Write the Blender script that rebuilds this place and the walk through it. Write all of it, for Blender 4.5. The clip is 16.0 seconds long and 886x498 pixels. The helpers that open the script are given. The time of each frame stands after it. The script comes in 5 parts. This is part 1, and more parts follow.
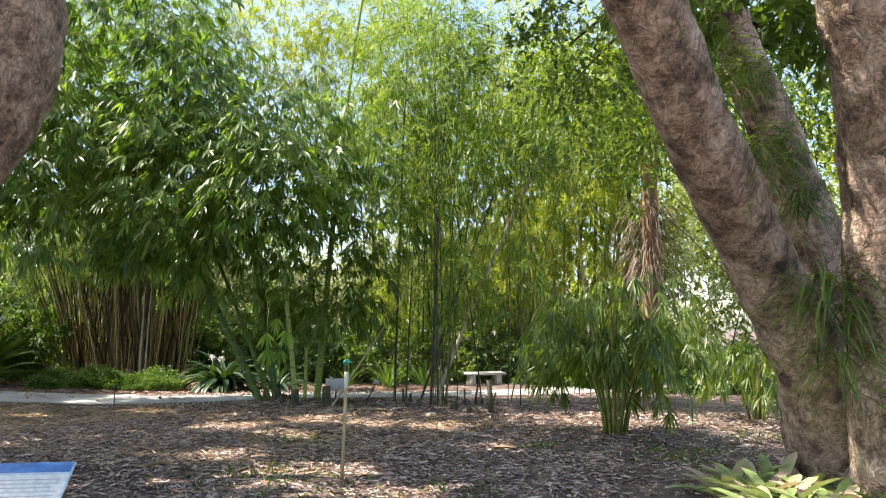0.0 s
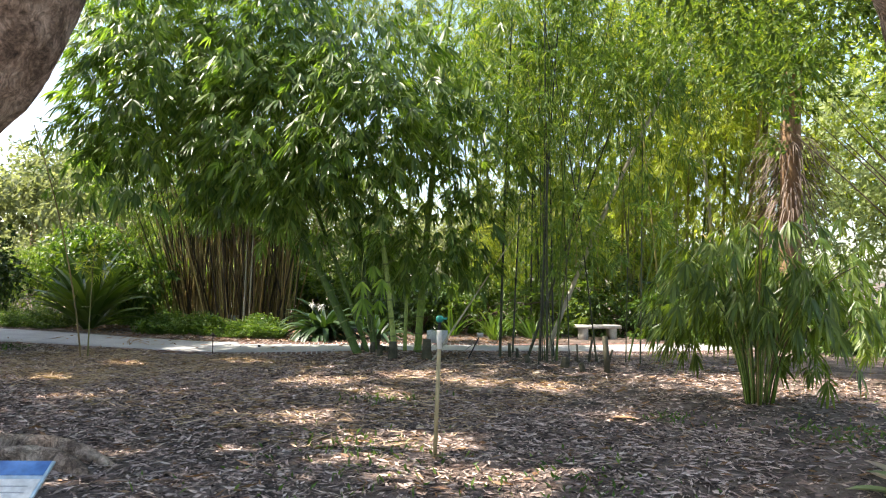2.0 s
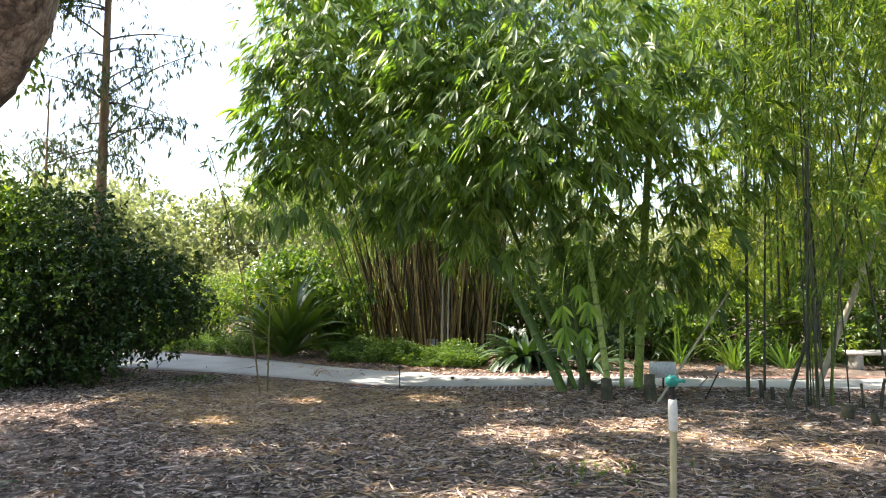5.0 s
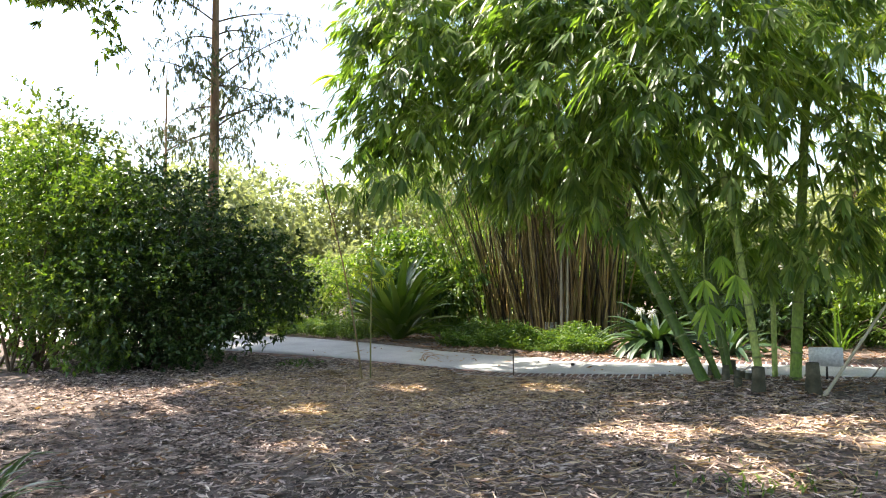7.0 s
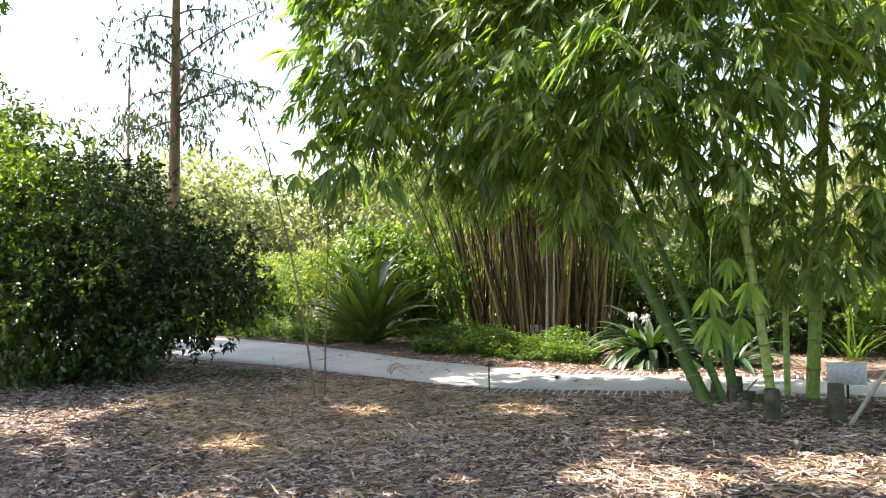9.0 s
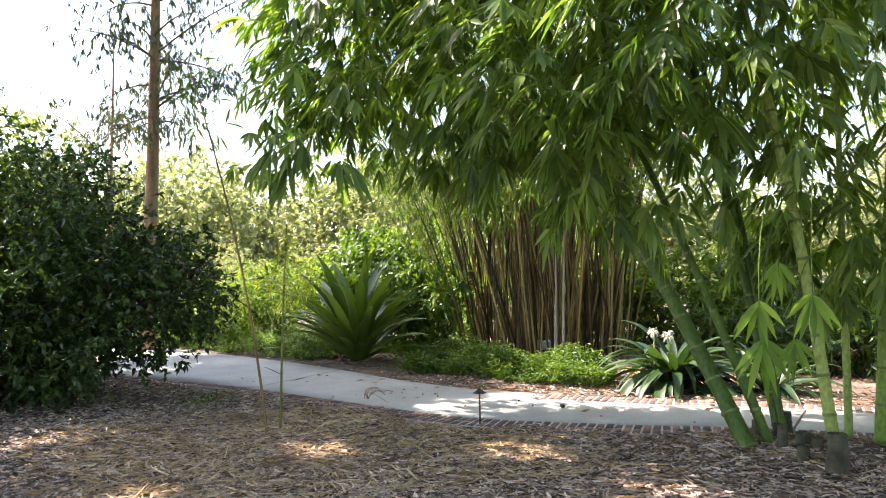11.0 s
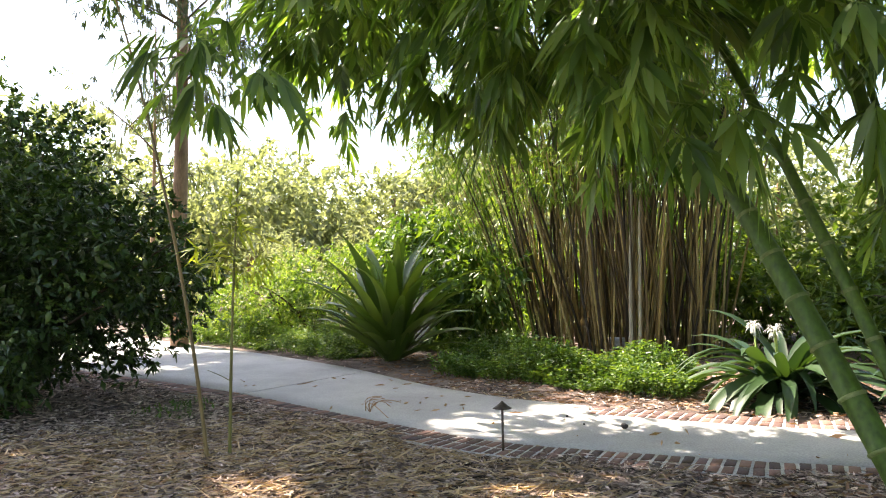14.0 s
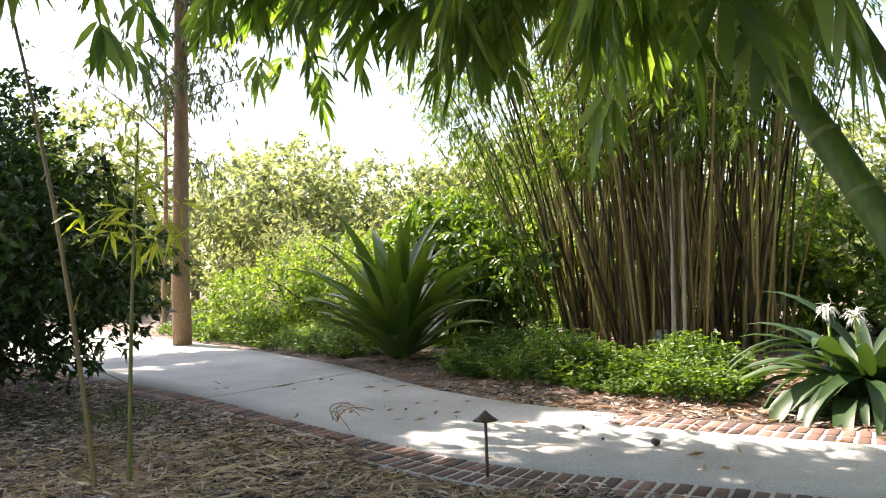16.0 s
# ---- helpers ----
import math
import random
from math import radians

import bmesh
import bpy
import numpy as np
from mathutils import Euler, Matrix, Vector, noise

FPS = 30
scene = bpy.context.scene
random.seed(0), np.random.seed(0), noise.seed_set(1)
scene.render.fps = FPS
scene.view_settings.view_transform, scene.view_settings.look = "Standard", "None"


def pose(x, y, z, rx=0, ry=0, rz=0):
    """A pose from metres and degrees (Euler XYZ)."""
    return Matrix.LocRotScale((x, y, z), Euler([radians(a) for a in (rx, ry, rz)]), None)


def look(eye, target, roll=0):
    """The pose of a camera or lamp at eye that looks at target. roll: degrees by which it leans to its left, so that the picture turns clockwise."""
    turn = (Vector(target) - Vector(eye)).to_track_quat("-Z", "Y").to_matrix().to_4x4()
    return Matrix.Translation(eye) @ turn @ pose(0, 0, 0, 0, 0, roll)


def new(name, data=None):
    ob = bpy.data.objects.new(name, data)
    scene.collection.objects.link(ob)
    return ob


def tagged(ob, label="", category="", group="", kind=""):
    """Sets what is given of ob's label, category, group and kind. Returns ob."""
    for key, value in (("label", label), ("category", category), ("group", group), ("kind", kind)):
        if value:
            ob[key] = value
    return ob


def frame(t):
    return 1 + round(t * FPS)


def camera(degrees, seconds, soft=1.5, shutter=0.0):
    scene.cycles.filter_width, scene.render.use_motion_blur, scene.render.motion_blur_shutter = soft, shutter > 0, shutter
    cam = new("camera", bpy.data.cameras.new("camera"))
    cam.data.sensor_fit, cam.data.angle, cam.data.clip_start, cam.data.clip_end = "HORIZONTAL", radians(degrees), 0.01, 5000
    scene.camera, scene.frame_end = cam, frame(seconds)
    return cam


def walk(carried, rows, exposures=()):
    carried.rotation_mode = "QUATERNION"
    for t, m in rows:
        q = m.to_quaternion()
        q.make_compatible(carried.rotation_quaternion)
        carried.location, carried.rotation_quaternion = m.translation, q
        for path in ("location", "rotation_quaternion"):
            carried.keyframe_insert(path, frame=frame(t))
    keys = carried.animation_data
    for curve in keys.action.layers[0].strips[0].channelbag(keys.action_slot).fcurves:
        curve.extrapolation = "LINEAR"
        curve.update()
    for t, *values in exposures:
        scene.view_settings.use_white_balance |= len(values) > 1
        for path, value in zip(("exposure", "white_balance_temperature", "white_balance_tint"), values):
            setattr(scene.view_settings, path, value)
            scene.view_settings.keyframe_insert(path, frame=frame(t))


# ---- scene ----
# camera and its walk
cam = camera(61.5, 16.0, 1.1)
PATH = [
    (0, (1.889, -0.635, 1.6), (0.991, 1.139, 1.812), 0.5),
    (0.5, (1.783, -0.314, 1.591), (0.785, 1.41, 1.771), 0.9),
    (1, (1.544, -0.031, 1.604), (0.503, 1.671, 1.738), 0.5),
    (1.5, (1.391, 0.235, 1.579), (0.295, 1.905, 1.68), 0.9),
    (2, (1.231, 0.586, 1.63), (0.082, 2.221, 1.699), 1.0),
    (2.5, (0.971, 0.927, 1.674), (-0.228, 2.525, 1.742), 0.6),
    (3, (0.744, 1.25, 1.696), (-0.501, 2.814, 1.787), -0.3),
    (3.5, (0.511, 1.592, 1.717), (-0.827, 3.077, 1.792), 0.1),
    (4, (0.292, 1.943, 1.72), (-1.123, 3.355, 1.788), -0.0),
    (4.5, (0.013, 2.233, 1.748), (-1.447, 3.596, 1.849), -1.1),
    (5, (-0.229, 2.565, 1.751), (-1.792, 3.809, 1.854), -0.5),
    (7.5, (-1.5, 3.645, 1.597), (-3.248, 4.615, 1.658), -1.4),
    (8, (-1.774, 3.94, 1.701), (-3.514, 4.925, 1.743), -1.5),
    (8.5, (-2.051, 4.243, 1.722), (-3.788, 5.233, 1.764), -1.3),
    (9, (-2.336, 4.469, 1.73), (-4.068, 5.467, 1.78), -1.1),
    (9.5, (-2.681, 4.738, 1.741), (-4.408, 5.745, 1.806), -0.7),
    (12, (-4.297, 6.376, 1.61), (-6.077, 7.285, 1.684), -1.8),
    (12.5, (-4.624, 6.684, 1.576), (-6.414, 7.573, 1.642), -2.4),
    (13, (-4.92, 7.029, 1.546), (-6.736, 7.863, 1.625), -1.5),
    (13.5, (-5.173, 7.303, 1.479), (-7.011, 8.088, 1.566), -1.6),
    (14, (-5.506, 7.573, 1.439), (-7.365, 8.307, 1.517), -1.3),
    (14.5, (-5.821, 7.901, 1.389), (-7.716, 8.537, 1.454), -0.7),
    (15, (-6.117, 8.163, 1.339), (-8.022, 8.768, 1.407), -1.2),
    (15.5, (-6.488, 8.423, 1.287), (-8.392, 9.029, 1.375), -1.7),
    (16, (-6.821, 8.711, 1.229), (-8.725, 9.319, 1.307), -2.1),
]
walk(cam, [(t, look(eye, target, roll)) for t, eye, target, roll in PATH],
     [(0.0, 1.48, 6850, 13), (5.0, 1.74, 6900, 11), (9.0, 2.05, 6950, 13), (13.0, 2.15, 7150, 17), (16.0, 1.95, 7300, 16)])

# daylight: clear sky with a high sun from the left and a little behind
SUN_FROM = Vector((-0.76, -0.46, 1.2)).normalized()
world = bpy.data.worlds.new("sky")
scene.world = world
world.use_nodes = True
wn = world.node_tree.nodes
sky = wn.new("ShaderNodeTexSky")
sky.sky_type, sky.sun_disc = "NISHITA", False
sky.sun_elevation = math.asin(SUN_FROM.z)
sky.sun_rotation = math.atan2(SUN_FROM.x, SUN_FROM.y)
sky.air_density, sky.dust_density, sky.ozone_density = 1.0, 1.6, 1.2
wn["Background"].inputs[1].default_value = 0.15
world.node_tree.links.new(sky.outputs[0], wn["Background"].inputs[0])
sun = new("sun", bpy.data.lights.new("sun", "SUN"))
sun.data.energy, sun.data.angle, sun.data.color = 4.8, radians(0.55), (1.0, 0.94, 0.85)
sun.matrix_world = look((0, 0, 30), Vector((0, 0, 30)) - SUN_FROM)

rng = np.random.default_rng(7)


# ---- materials ----
def nodes_of(name):
    m = bpy.data.materials.new(name)
    m.use_nodes = True
    return m, m.node_tree.nodes, m.node_tree.links, m.node_tree.nodes["Principled BSDF"]


def ramp_node(n, stops):
    r = n.new("ShaderNodeValToRGB")
    while len(r.color_ramp.elements) < len(stops):
        r.color_ramp.elements.new(0.5)
    for e, (p, c) in zip(r.color_ramp.elements, stops):
        e.position, e.color = p, (*c, 1)
    return r


def leaf_material(name, dark, mid, light, rough=0.42, through_light=0.45, noise_scale=1.2, glow=(1.9, 1.75, 0.5), by_object=False):
    """Leaf blades: colour differs from blade to blade and over larger patches; light shines through."""
    m, n, l, b = nodes_of(name)
    geo = n.new("ShaderNodeNewGeometry")
    tex = n.new("ShaderNodeTexNoise")
    tex.inputs["Scale"].default_value = noise_scale
    l.new(geo.outputs["Position"], tex.inputs["Vector"])
    mix = n.new("ShaderNodeMath")
    mix.operation = "MULTIPLY_ADD"
    l.new(n.new("ShaderNodeObjectInfo").outputs["Random"] if by_object else geo.outputs["Random Per Island"], mix.inputs[0])
    mix.inputs[1].default_value = 0.6
    off = n.new("ShaderNodeMath")
    off.operation = "MULTIPLY_ADD"
    l.new(tex.outputs["Fac"], off.inputs[0])
    off.inputs[1].default_value, off.inputs[2].default_value = 0.9, -0.25
    l.new(off.outputs[0], mix.inputs[2])
    r = ramp_node(n, [(0.05, dark), (0.5, mid), (0.95, light)])
    l.new(mix.outputs[0], r.inputs[0])
    l.new(r.outputs[0], b.inputs["Base Color"])
    b.inputs["Roughness"].default_value = rough
    tr = n.new("ShaderNodeBsdfTranslucent")
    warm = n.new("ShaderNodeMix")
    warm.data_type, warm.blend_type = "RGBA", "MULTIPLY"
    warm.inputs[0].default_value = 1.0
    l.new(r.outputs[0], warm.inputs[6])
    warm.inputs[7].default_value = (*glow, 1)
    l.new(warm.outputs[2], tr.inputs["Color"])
    ms = n.new("ShaderNodeMixShader")
    ms.inputs[0].default_value = through_light
    l.new(b.outputs[0], ms.inputs[1])
    l.new(tr.outputs[0], ms.inputs[2])
    l.new(ms.outputs[0], n["Material Output"].inputs[0])
    return m


def rough_material(name, stops, scale=6.0, detail=8.0, stretch=(1, 1, 1), rough=0.85, bump=0.4, bump_scale=30.0,
                   bump_depth=0.02, random_by="", metal=0.0, grain=0.55):
    """A surface with colour at two scales, grain and relief. random_by: "object" or "island" shifts the tone of each piece."""
    m, n, l, b = nodes_of(name)
    co = n.new("ShaderNodeTexCoord")
    mp = n.new("ShaderNodeMapping")
    mp.inputs["Scale"].default_value = stretch
    l.new(co.outputs["Object"], mp.inputs[0])
    big = n.new("ShaderNodeTexNoise")
    big.inputs["Scale"].default_value, big.inputs["Detail"].default_value = scale, detail
    big.inputs["Roughness"].default_value = 0.62
    l.new(mp.outputs[0], big.inputs["Vector"])
    r = ramp_node(n, stops)
    fac = big.outputs["Fac"]
    if random_by:
        src = n.new("ShaderNodeObjectInfo").outputs["Random"] if random_by == "object" else n.new("ShaderNodeNewGeometry").outputs["Random Per Island"]
        a = n.new("ShaderNodeMath")
        a.operation = "MULTIPLY_ADD"
        l.new(src, a.inputs[0])
        a.inputs[1].default_value = 0.75
        c = n.new("ShaderNodeMath")
        c.operation = "MULTIPLY_ADD"
        l.new(fac, c.inputs[0])
        c.inputs[1].default_value, c.inputs[2].default_value = 0.6, -0.18
        l.new(c.outputs[0], a.inputs[2])
        fac = a.outputs[0]
    l.new(fac, r.inputs[0])
    fine = n.new("ShaderNodeTexNoise")
    fine.inputs["Scale"].default_value, fine.inputs["Detail"].default_value = bump_scale, 6.0
    l.new(mp.outputs[0], fine.inputs["Vector"])
    hue = n.new("ShaderNodeMix")
    hue.data_type, hue.blend_type = "RGBA", "MULTIPLY"
    hue.inputs[0].default_value = grain
    g = ramp_node(n, [(0.3, (0.55, 0.55, 0.55)), (0.7, (1.25, 1.25, 1.25))])
    l.new(fine.outputs["Fac"], g.inputs[0])
    l.new(r.outputs[0], hue.inputs[6])
    l.new(g.outputs[0], hue.inputs[7])
    l.new(hue.outputs[2], b.inputs["Base Color"])
    bp = n.new("ShaderNodeBump")
    bp.inputs["Strength"].default_value, bp.inputs["Distance"].default_value = bump, bump_depth
    l.new(fine.outputs["Fac"], bp.inputs["Height"])
    l.new(bp.outputs[0], b.inputs["Normal"])
    b.inputs["Roughness"].default_value, b.inputs["Metallic"].default_value = rough, metal
    return m


def bark_material():
    """Old bark: ridges split by fissures, pinkish where it has flaked, with dark and grey-green lichen patches."""
    m, n, l, b = nodes_of("furrowed_bark")
    co = n.new("ShaderNodeTexCoord")
    warp = n.new("ShaderNodeTexNoise")
    warp.inputs["Scale"].default_value, warp.inputs["Detail"].default_value = 3.5, 5.0
    l.new(co.outputs["Object"], warp.inputs["Vector"])
    bend = n.new("ShaderNodeVectorMath")
    bend.operation = "MULTIPLY_ADD"
    l.new(warp.outputs["Color"], bend.inputs[0])
    bend.inputs[1].default_value = (0.5, 0.5, 0.5)
    l.new(co.outputs["Object"], bend.inputs[2])
    mp = n.new("ShaderNodeMapping")
    mp.inputs["Scale"].default_value = (1, 1, 0.5)
    l.new(bend.outputs[0], mp.inputs[0])
    plates = n.new("ShaderNodeTexVoronoi")
    plates.feature = "DISTANCE_TO_EDGE"
    plates.inputs["Scale"].default_value = 15.0
    l.new(mp.outputs[0], plates.inputs["Vector"])
    crack = ramp_node(n, [(0.0, (0.38, 0.38, 0.38)), (0.1, (0.8, 0.8, 0.8)), (0.3, (1.05, 1.05, 1.05))])
    l.new(plates.outputs["Distance"], crack.inputs[0])
    big = n.new("ShaderNodeTexNoise")
    big.inputs["Scale"].default_value, big.inputs["Detail"].default_value, big.inputs["Roughness"].default_value = 3.4, 10.0, 0.74
    l.new(co.outputs["Object"], big.inputs["Vector"])
    tone = ramp_node(n, [(0.35, (0.05, 0.036, 0.027)), (0.44, (0.22, 0.15, 0.105)), (0.52, (0.43, 0.31, 0.23)), (0.63, (0.62, 0.49, 0.38))])
    l.new(big.outputs["Fac"], tone.inputs[0])
    fine = n.new("ShaderNodeTexNoise")
    fine.inputs["Scale"].default_value, fine.inputs["Detail"].default_value = 34.0, 8.0
    l.new(mp.outputs[0], fine.inputs["Vector"])
    speck = ramp_node(n, [(0.34, (0.45, 0.45, 0.45)), (0.62, (1.25, 1.25, 1.25))])
    l.new(fine.outputs["Fac"], speck.inputs[0])
    last = tone.outputs[0]
    for src, k in ((crack, 0.45), (speck, 0.8)):
        mx = n.new("ShaderNodeMix")
        mx.data_type, mx.blend_type = "RGBA", "MULTIPLY"
        mx.inputs[0].default_value = k
        l.new(last, mx.inputs[6])
        l.new(src.outputs[0], mx.inputs[7])
        last = mx.outputs[2]
    l.new(last, b.inputs["Base Color"])
    high = n.new("ShaderNodeMath")
    high.operation = "MULTIPLY_ADD"
    l.new(crack.outputs[0], high.inputs[0])
    high.inputs[1].default_value = 0.55
    l.new(fine.outputs["Fac"], high.inputs[2])
    bp = n.new("ShaderNodeBump")
    bp.inputs["Strength"].default_value, bp.inputs["Distance"].default_value = 0.8, 0.028
    l.new(high.outputs[0], bp.inputs["Height"])
    l.new(bp.outputs[0], b.inputs["Normal"])
    b.inputs["Roughness"].default_value = 0.95
    return m


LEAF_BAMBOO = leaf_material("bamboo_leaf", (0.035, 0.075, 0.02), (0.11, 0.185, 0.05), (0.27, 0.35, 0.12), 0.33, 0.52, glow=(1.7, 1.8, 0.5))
LEAF_LOW = leaf_material("low_bamboo_leaf", (0.045, 0.085, 0.022), (0.115, 0.185, 0.045), (0.25, 0.32, 0.1), 0.36, 0.48)
LEAF_FINE = leaf_material("fine_bamboo_leaf", (0.04, 0.09, 0.022), (0.11, 0.195, 0.045), (0.27, 0.36, 0.1), through_light=0.5)
# yellow leaf, lightened so that strong sun is already in its colour
LEAF_YELLOW_SUN = leaf_material("sun_tinted_yellow_leaf", (0.09, 0.15, 0.025), (0.24, 0.31, 0.06), (0.44, 0.48, 0.13), through_light=0.55)
LEAF_DARK = leaf_material("dark_glossy_leaf", (0.015, 0.036, 0.012), (0.036, 0.078, 0.02), (0.08, 0.145, 0.035), rough=0.34, through_light=0.25)
LEAF_TREE = leaf_material("tree_leaf", (0.04, 0.085, 0.018), (0.085, 0.15, 0.033), (0.17, 0.235, 0.06))
# far leaves: pale and low in contrast, distance haze painted into the colour
LEAF_HAZE_TINT = leaf_material("haze_tinted_far_leaf", (0.15, 0.18, 0.085), (0.22, 0.25, 0.125), (0.31, 0.34, 0.18), rough=0.7, glow=(1.5, 1.5, 0.9))
# brighter hazed leaf: haze and sunlight are both in the colour
LEAF_HAZE_PALE = leaf_material("haze_pale_leaf", (0.18, 0.23, 0.12), (0.32, 0.38, 0.2), (0.48, 0.53, 0.3), rough=0.6, glow=(1.5, 1.5, 0.9))
LEAF_EUC = leaf_material("gum_leaf", (0.04, 0.06, 0.03), (0.07, 0.10, 0.045), (0.12, 0.15, 0.07), through_light=0.25)
LEAF_STRAP = leaf_material("strap_leaf", (0.04, 0.085, 0.017), (0.085, 0.15, 0.03), (0.17, 0.24, 0.06), rough=0.35, through_light=0.3, by_object=True)
LEAF_LILY = leaf_material("dark_lily_leaf", (0.016, 0.042, 0.016), (0.027, 0.064, 0.022), (0.05, 0.1, 0.033), rough=0.45, through_light=0.2, by_object=True)
LEAF_BED = leaf_material("bed_leaf", (0.03, 0.075, 0.015), (0.075, 0.15, 0.03), (0.17, 0.25, 0.055), through_light=0.38)
# lighter young bamboo leaf, with the sun on the low sprays painted in
LEAF_YOUNG_SUN = leaf_material("young_sun_tinted_leaf", (0.10, 0.19, 0.025), (0.19, 0.32, 0.04), (0.30, 0.42, 0.07), rough=0.4, through_light=0.6, glow=(1.5, 1.6, 0.5), by_object=True)
LEAF_BROM = leaf_material("bromeliad_leaf", (0.10, 0.17, 0.05), (0.32, 0.40, 0.16), (0.66, 0.42, 0.40), rough=0.35, through_light=0.25, glow=(1.3, 1.2, 0.9), noise_scale=6.0, by_object=True)
LEAF_DRY = leaf_material("dry_frond", (0.09, 0.065, 0.05), (0.19, 0.14, 0.11), (0.34, 0.27, 0.22), rough=0.8, through_light=0.2, glow=(1.2, 1.0, 0.8))
PETAL = leaf_material("white_petal", (0.6, 0.6, 0.58), (0.75, 0.75, 0.72), (0.85, 0.85, 0.82), through_light=0.3, glow=(1, 1, 1))
CULM_GREEN = rough_material("green_culm", [(0.25, (0.06, 0.115, 0.009)), (0.55, (0.15, 0.245, 0.024)), (0.85, (0.32, 0.40, 0.10))], 13.0, stretch=(1, 1, 0.6), rough=0.6, bump=0.2, random_by="object", grain=0.85)
CULM_BROWN = rough_material("tan_culm", [(0.2, (0.06, 0.04, 0.014)), (0.5, (0.26, 0.185, 0.065)), (0.85, (0.46, 0.36, 0.14))], 4.0, stretch=(1, 1, 0.3), rough=0.5, bump=0.15, random_by="object")
CULM_YELLOW = rough_material("yellow_culm", [(0.2, (0.13, 0.13, 0.03)), (0.5, (0.28, 0.23, 0.06)), (0.85, (0.40, 0.34, 0.13))], 4.0, stretch=(1, 1, 0.3), rough=0.5, bump=0.1, random_by="object")
CULM_BLACK = rough_material("dark_culm", [(0.2, (0.012, 0.016, 0.008)), (0.55, (0.032, 0.042, 0.013)), (0.9, (0.09, 0.095, 0.035))], 4.0, stretch=(1, 1, 0.3), rough=0.45, bump=0.1, random_by="object")
CULM_PALE = rough_material("pale_culm", [(0.2, (0.30, 0.27, 0.18)), (0.8, (0.48, 0.44, 0.33))], 4.0, stretch=(1, 1, 0.3), rough=0.6, bump=0.15)
NODE = rough_material("culm_node", [(0.35, (0.10, 0.14, 0.03)), (0.7, (0.22, 0.26, 0.10))], 14.0, rough=0.8)
# darker copy of the tan culm, stands in for shade inside the clump
CULM_SHADED = rough_material("shaded_tan_culm", [(0.2, (0.022, 0.015, 0.006)), (0.55, (0.085, 0.055, 0.02)), (0.9, (0.22, 0.15, 0.055))], 4.0, stretch=(1, 1, 0.3), rough=0.6, bump=0.1, random_by="object")
BARK = bark_material()
BARK_GUM = rough_material("gum_bark", [(0.3, (0.15, 0.085, 0.045)), (0.7, (0.37, 0.235, 0.13))], 3.0, stretch=(1, 1, 0.3), rough=0.85, bump=0.5)
BARK_TWIG = rough_material("twig_bark", [(0.3, (0.05, 0.035, 0.02)), (0.7, (0.12, 0.085, 0.05))], 6.0, rough=0.85)
MULCH = rough_material("mulch", [(0.28, (0.04, 0.03, 0.025)), (0.5, (0.15, 0.11, 0.09)), (0.72, (0.34, 0.26, 0.22))], 1.9, detail=12, rough=0.95, bump=1.0, bump_scale=38, bump_depth=0.04)
CHIP = rough_material("wood_chip", [(0.12, (0.035, 0.025, 0.021)), (0.42, (0.30, 0.215, 0.175)), (0.7, (0.62, 0.475, 0.395)), (0.95, (0.86, 0.72, 0.61))], 8.0, rough=0.9, random_by="island")
CONCRETE = rough_material("concrete", [(0.3, (0.33, 0.32, 0.31)), (0.55, (0.43, 0.425, 0.41)), (0.75, (0.50, 0.49, 0.47))], 0.9, detail=12, rough=0.88, bump=0.25, bump_scale=60, bump_depth=0.006)
MORTAR = rough_material("mortar", [(0.3, (0.42, 0.40, 0.38)), (0.7, (0.58, 0.55, 0.52))], 5.0, rough=0.95)
BRICK = rough_material("paver_brick", [(0.1, (0.07, 0.05, 0.048)), (0.5, (0.17, 0.095, 0.078)), (0.95, (0.30, 0.165, 0.125))], 9.0, rough=0.9, bump=0.4, bump_scale=70, bump_depth=0.006, random_by="object")
BRICK_FAR = rough_material("paver_brick_rest", [(0.1, (0.07, 0.05, 0.048)), (0.5, (0.17, 0.095, 0.078)), (0.95, (0.30, 0.165, 0.125))], 9.0, rough=0.9, random_by="island")
BRONZE = rough_material("bronze_metal", [(0.3, (0.05, 0.04, 0.032)), (0.7, (0.12, 0.095, 0.075))], 20.0, rough=0.55, bump=0.1, metal=0.6)
PVC = rough_material("weathered_pipe", [(0.3, (0.30, 0.24, 0.12)), (0.7, (0.48, 0.40, 0.22))], 6.0, stretch=(1, 1, 0.4), rough=0.6, bump=0.1)
WHITE_PVC = rough_material("white_pipe", [(0.3, (0.62, 0.60, 0.52)), (0.7, (0.75, 0.73, 0.66))], 8.0, rough=0.5, bump=0.05)
TEAL = rough_material("teal_plastic", [(0.3, (0.01, 0.22, 0.17)), (0.7, (0.02, 0.32, 0.25))], 9.0, rough=0.4, bump=0.03)
BLACK = rough_material("black_plastic", [(0.3, (0.012, 0.012, 0.012)), (0.7, (0.03, 0.03, 0.03))], 9.0, rough=0.45, bump=0.05)
SIGN_WHITE = rough_material("sign_white", [(0.3, (0.70, 0.71, 0.70)), (0.7, (0.80, 0.81, 0.80))], 5.0, rough=0.35, bump=0.02)
SIGN_PALE = rough_material("sign_pale_blue", [(0.3, (0.42, 0.58, 0.70)), (0.7, (0.56, 0.70, 0.78))], 5.0, rough=0.35, bump=0.02)
SIGN_BLUE = rough_material("sign_blue", [(0.3, (0.06, 0.17, 0.42)), (0.7, (0.09, 0.22, 0.50))], 5.0, rough=0.35, bump=0.02)
SIGN_GREEN = rough_material("sign_green", [(0.3, (0.20, 0.42, 0.38)), (0.7, (0.30, 0.52, 0.48))], 12.0, rough=0.35, bump=0.02)
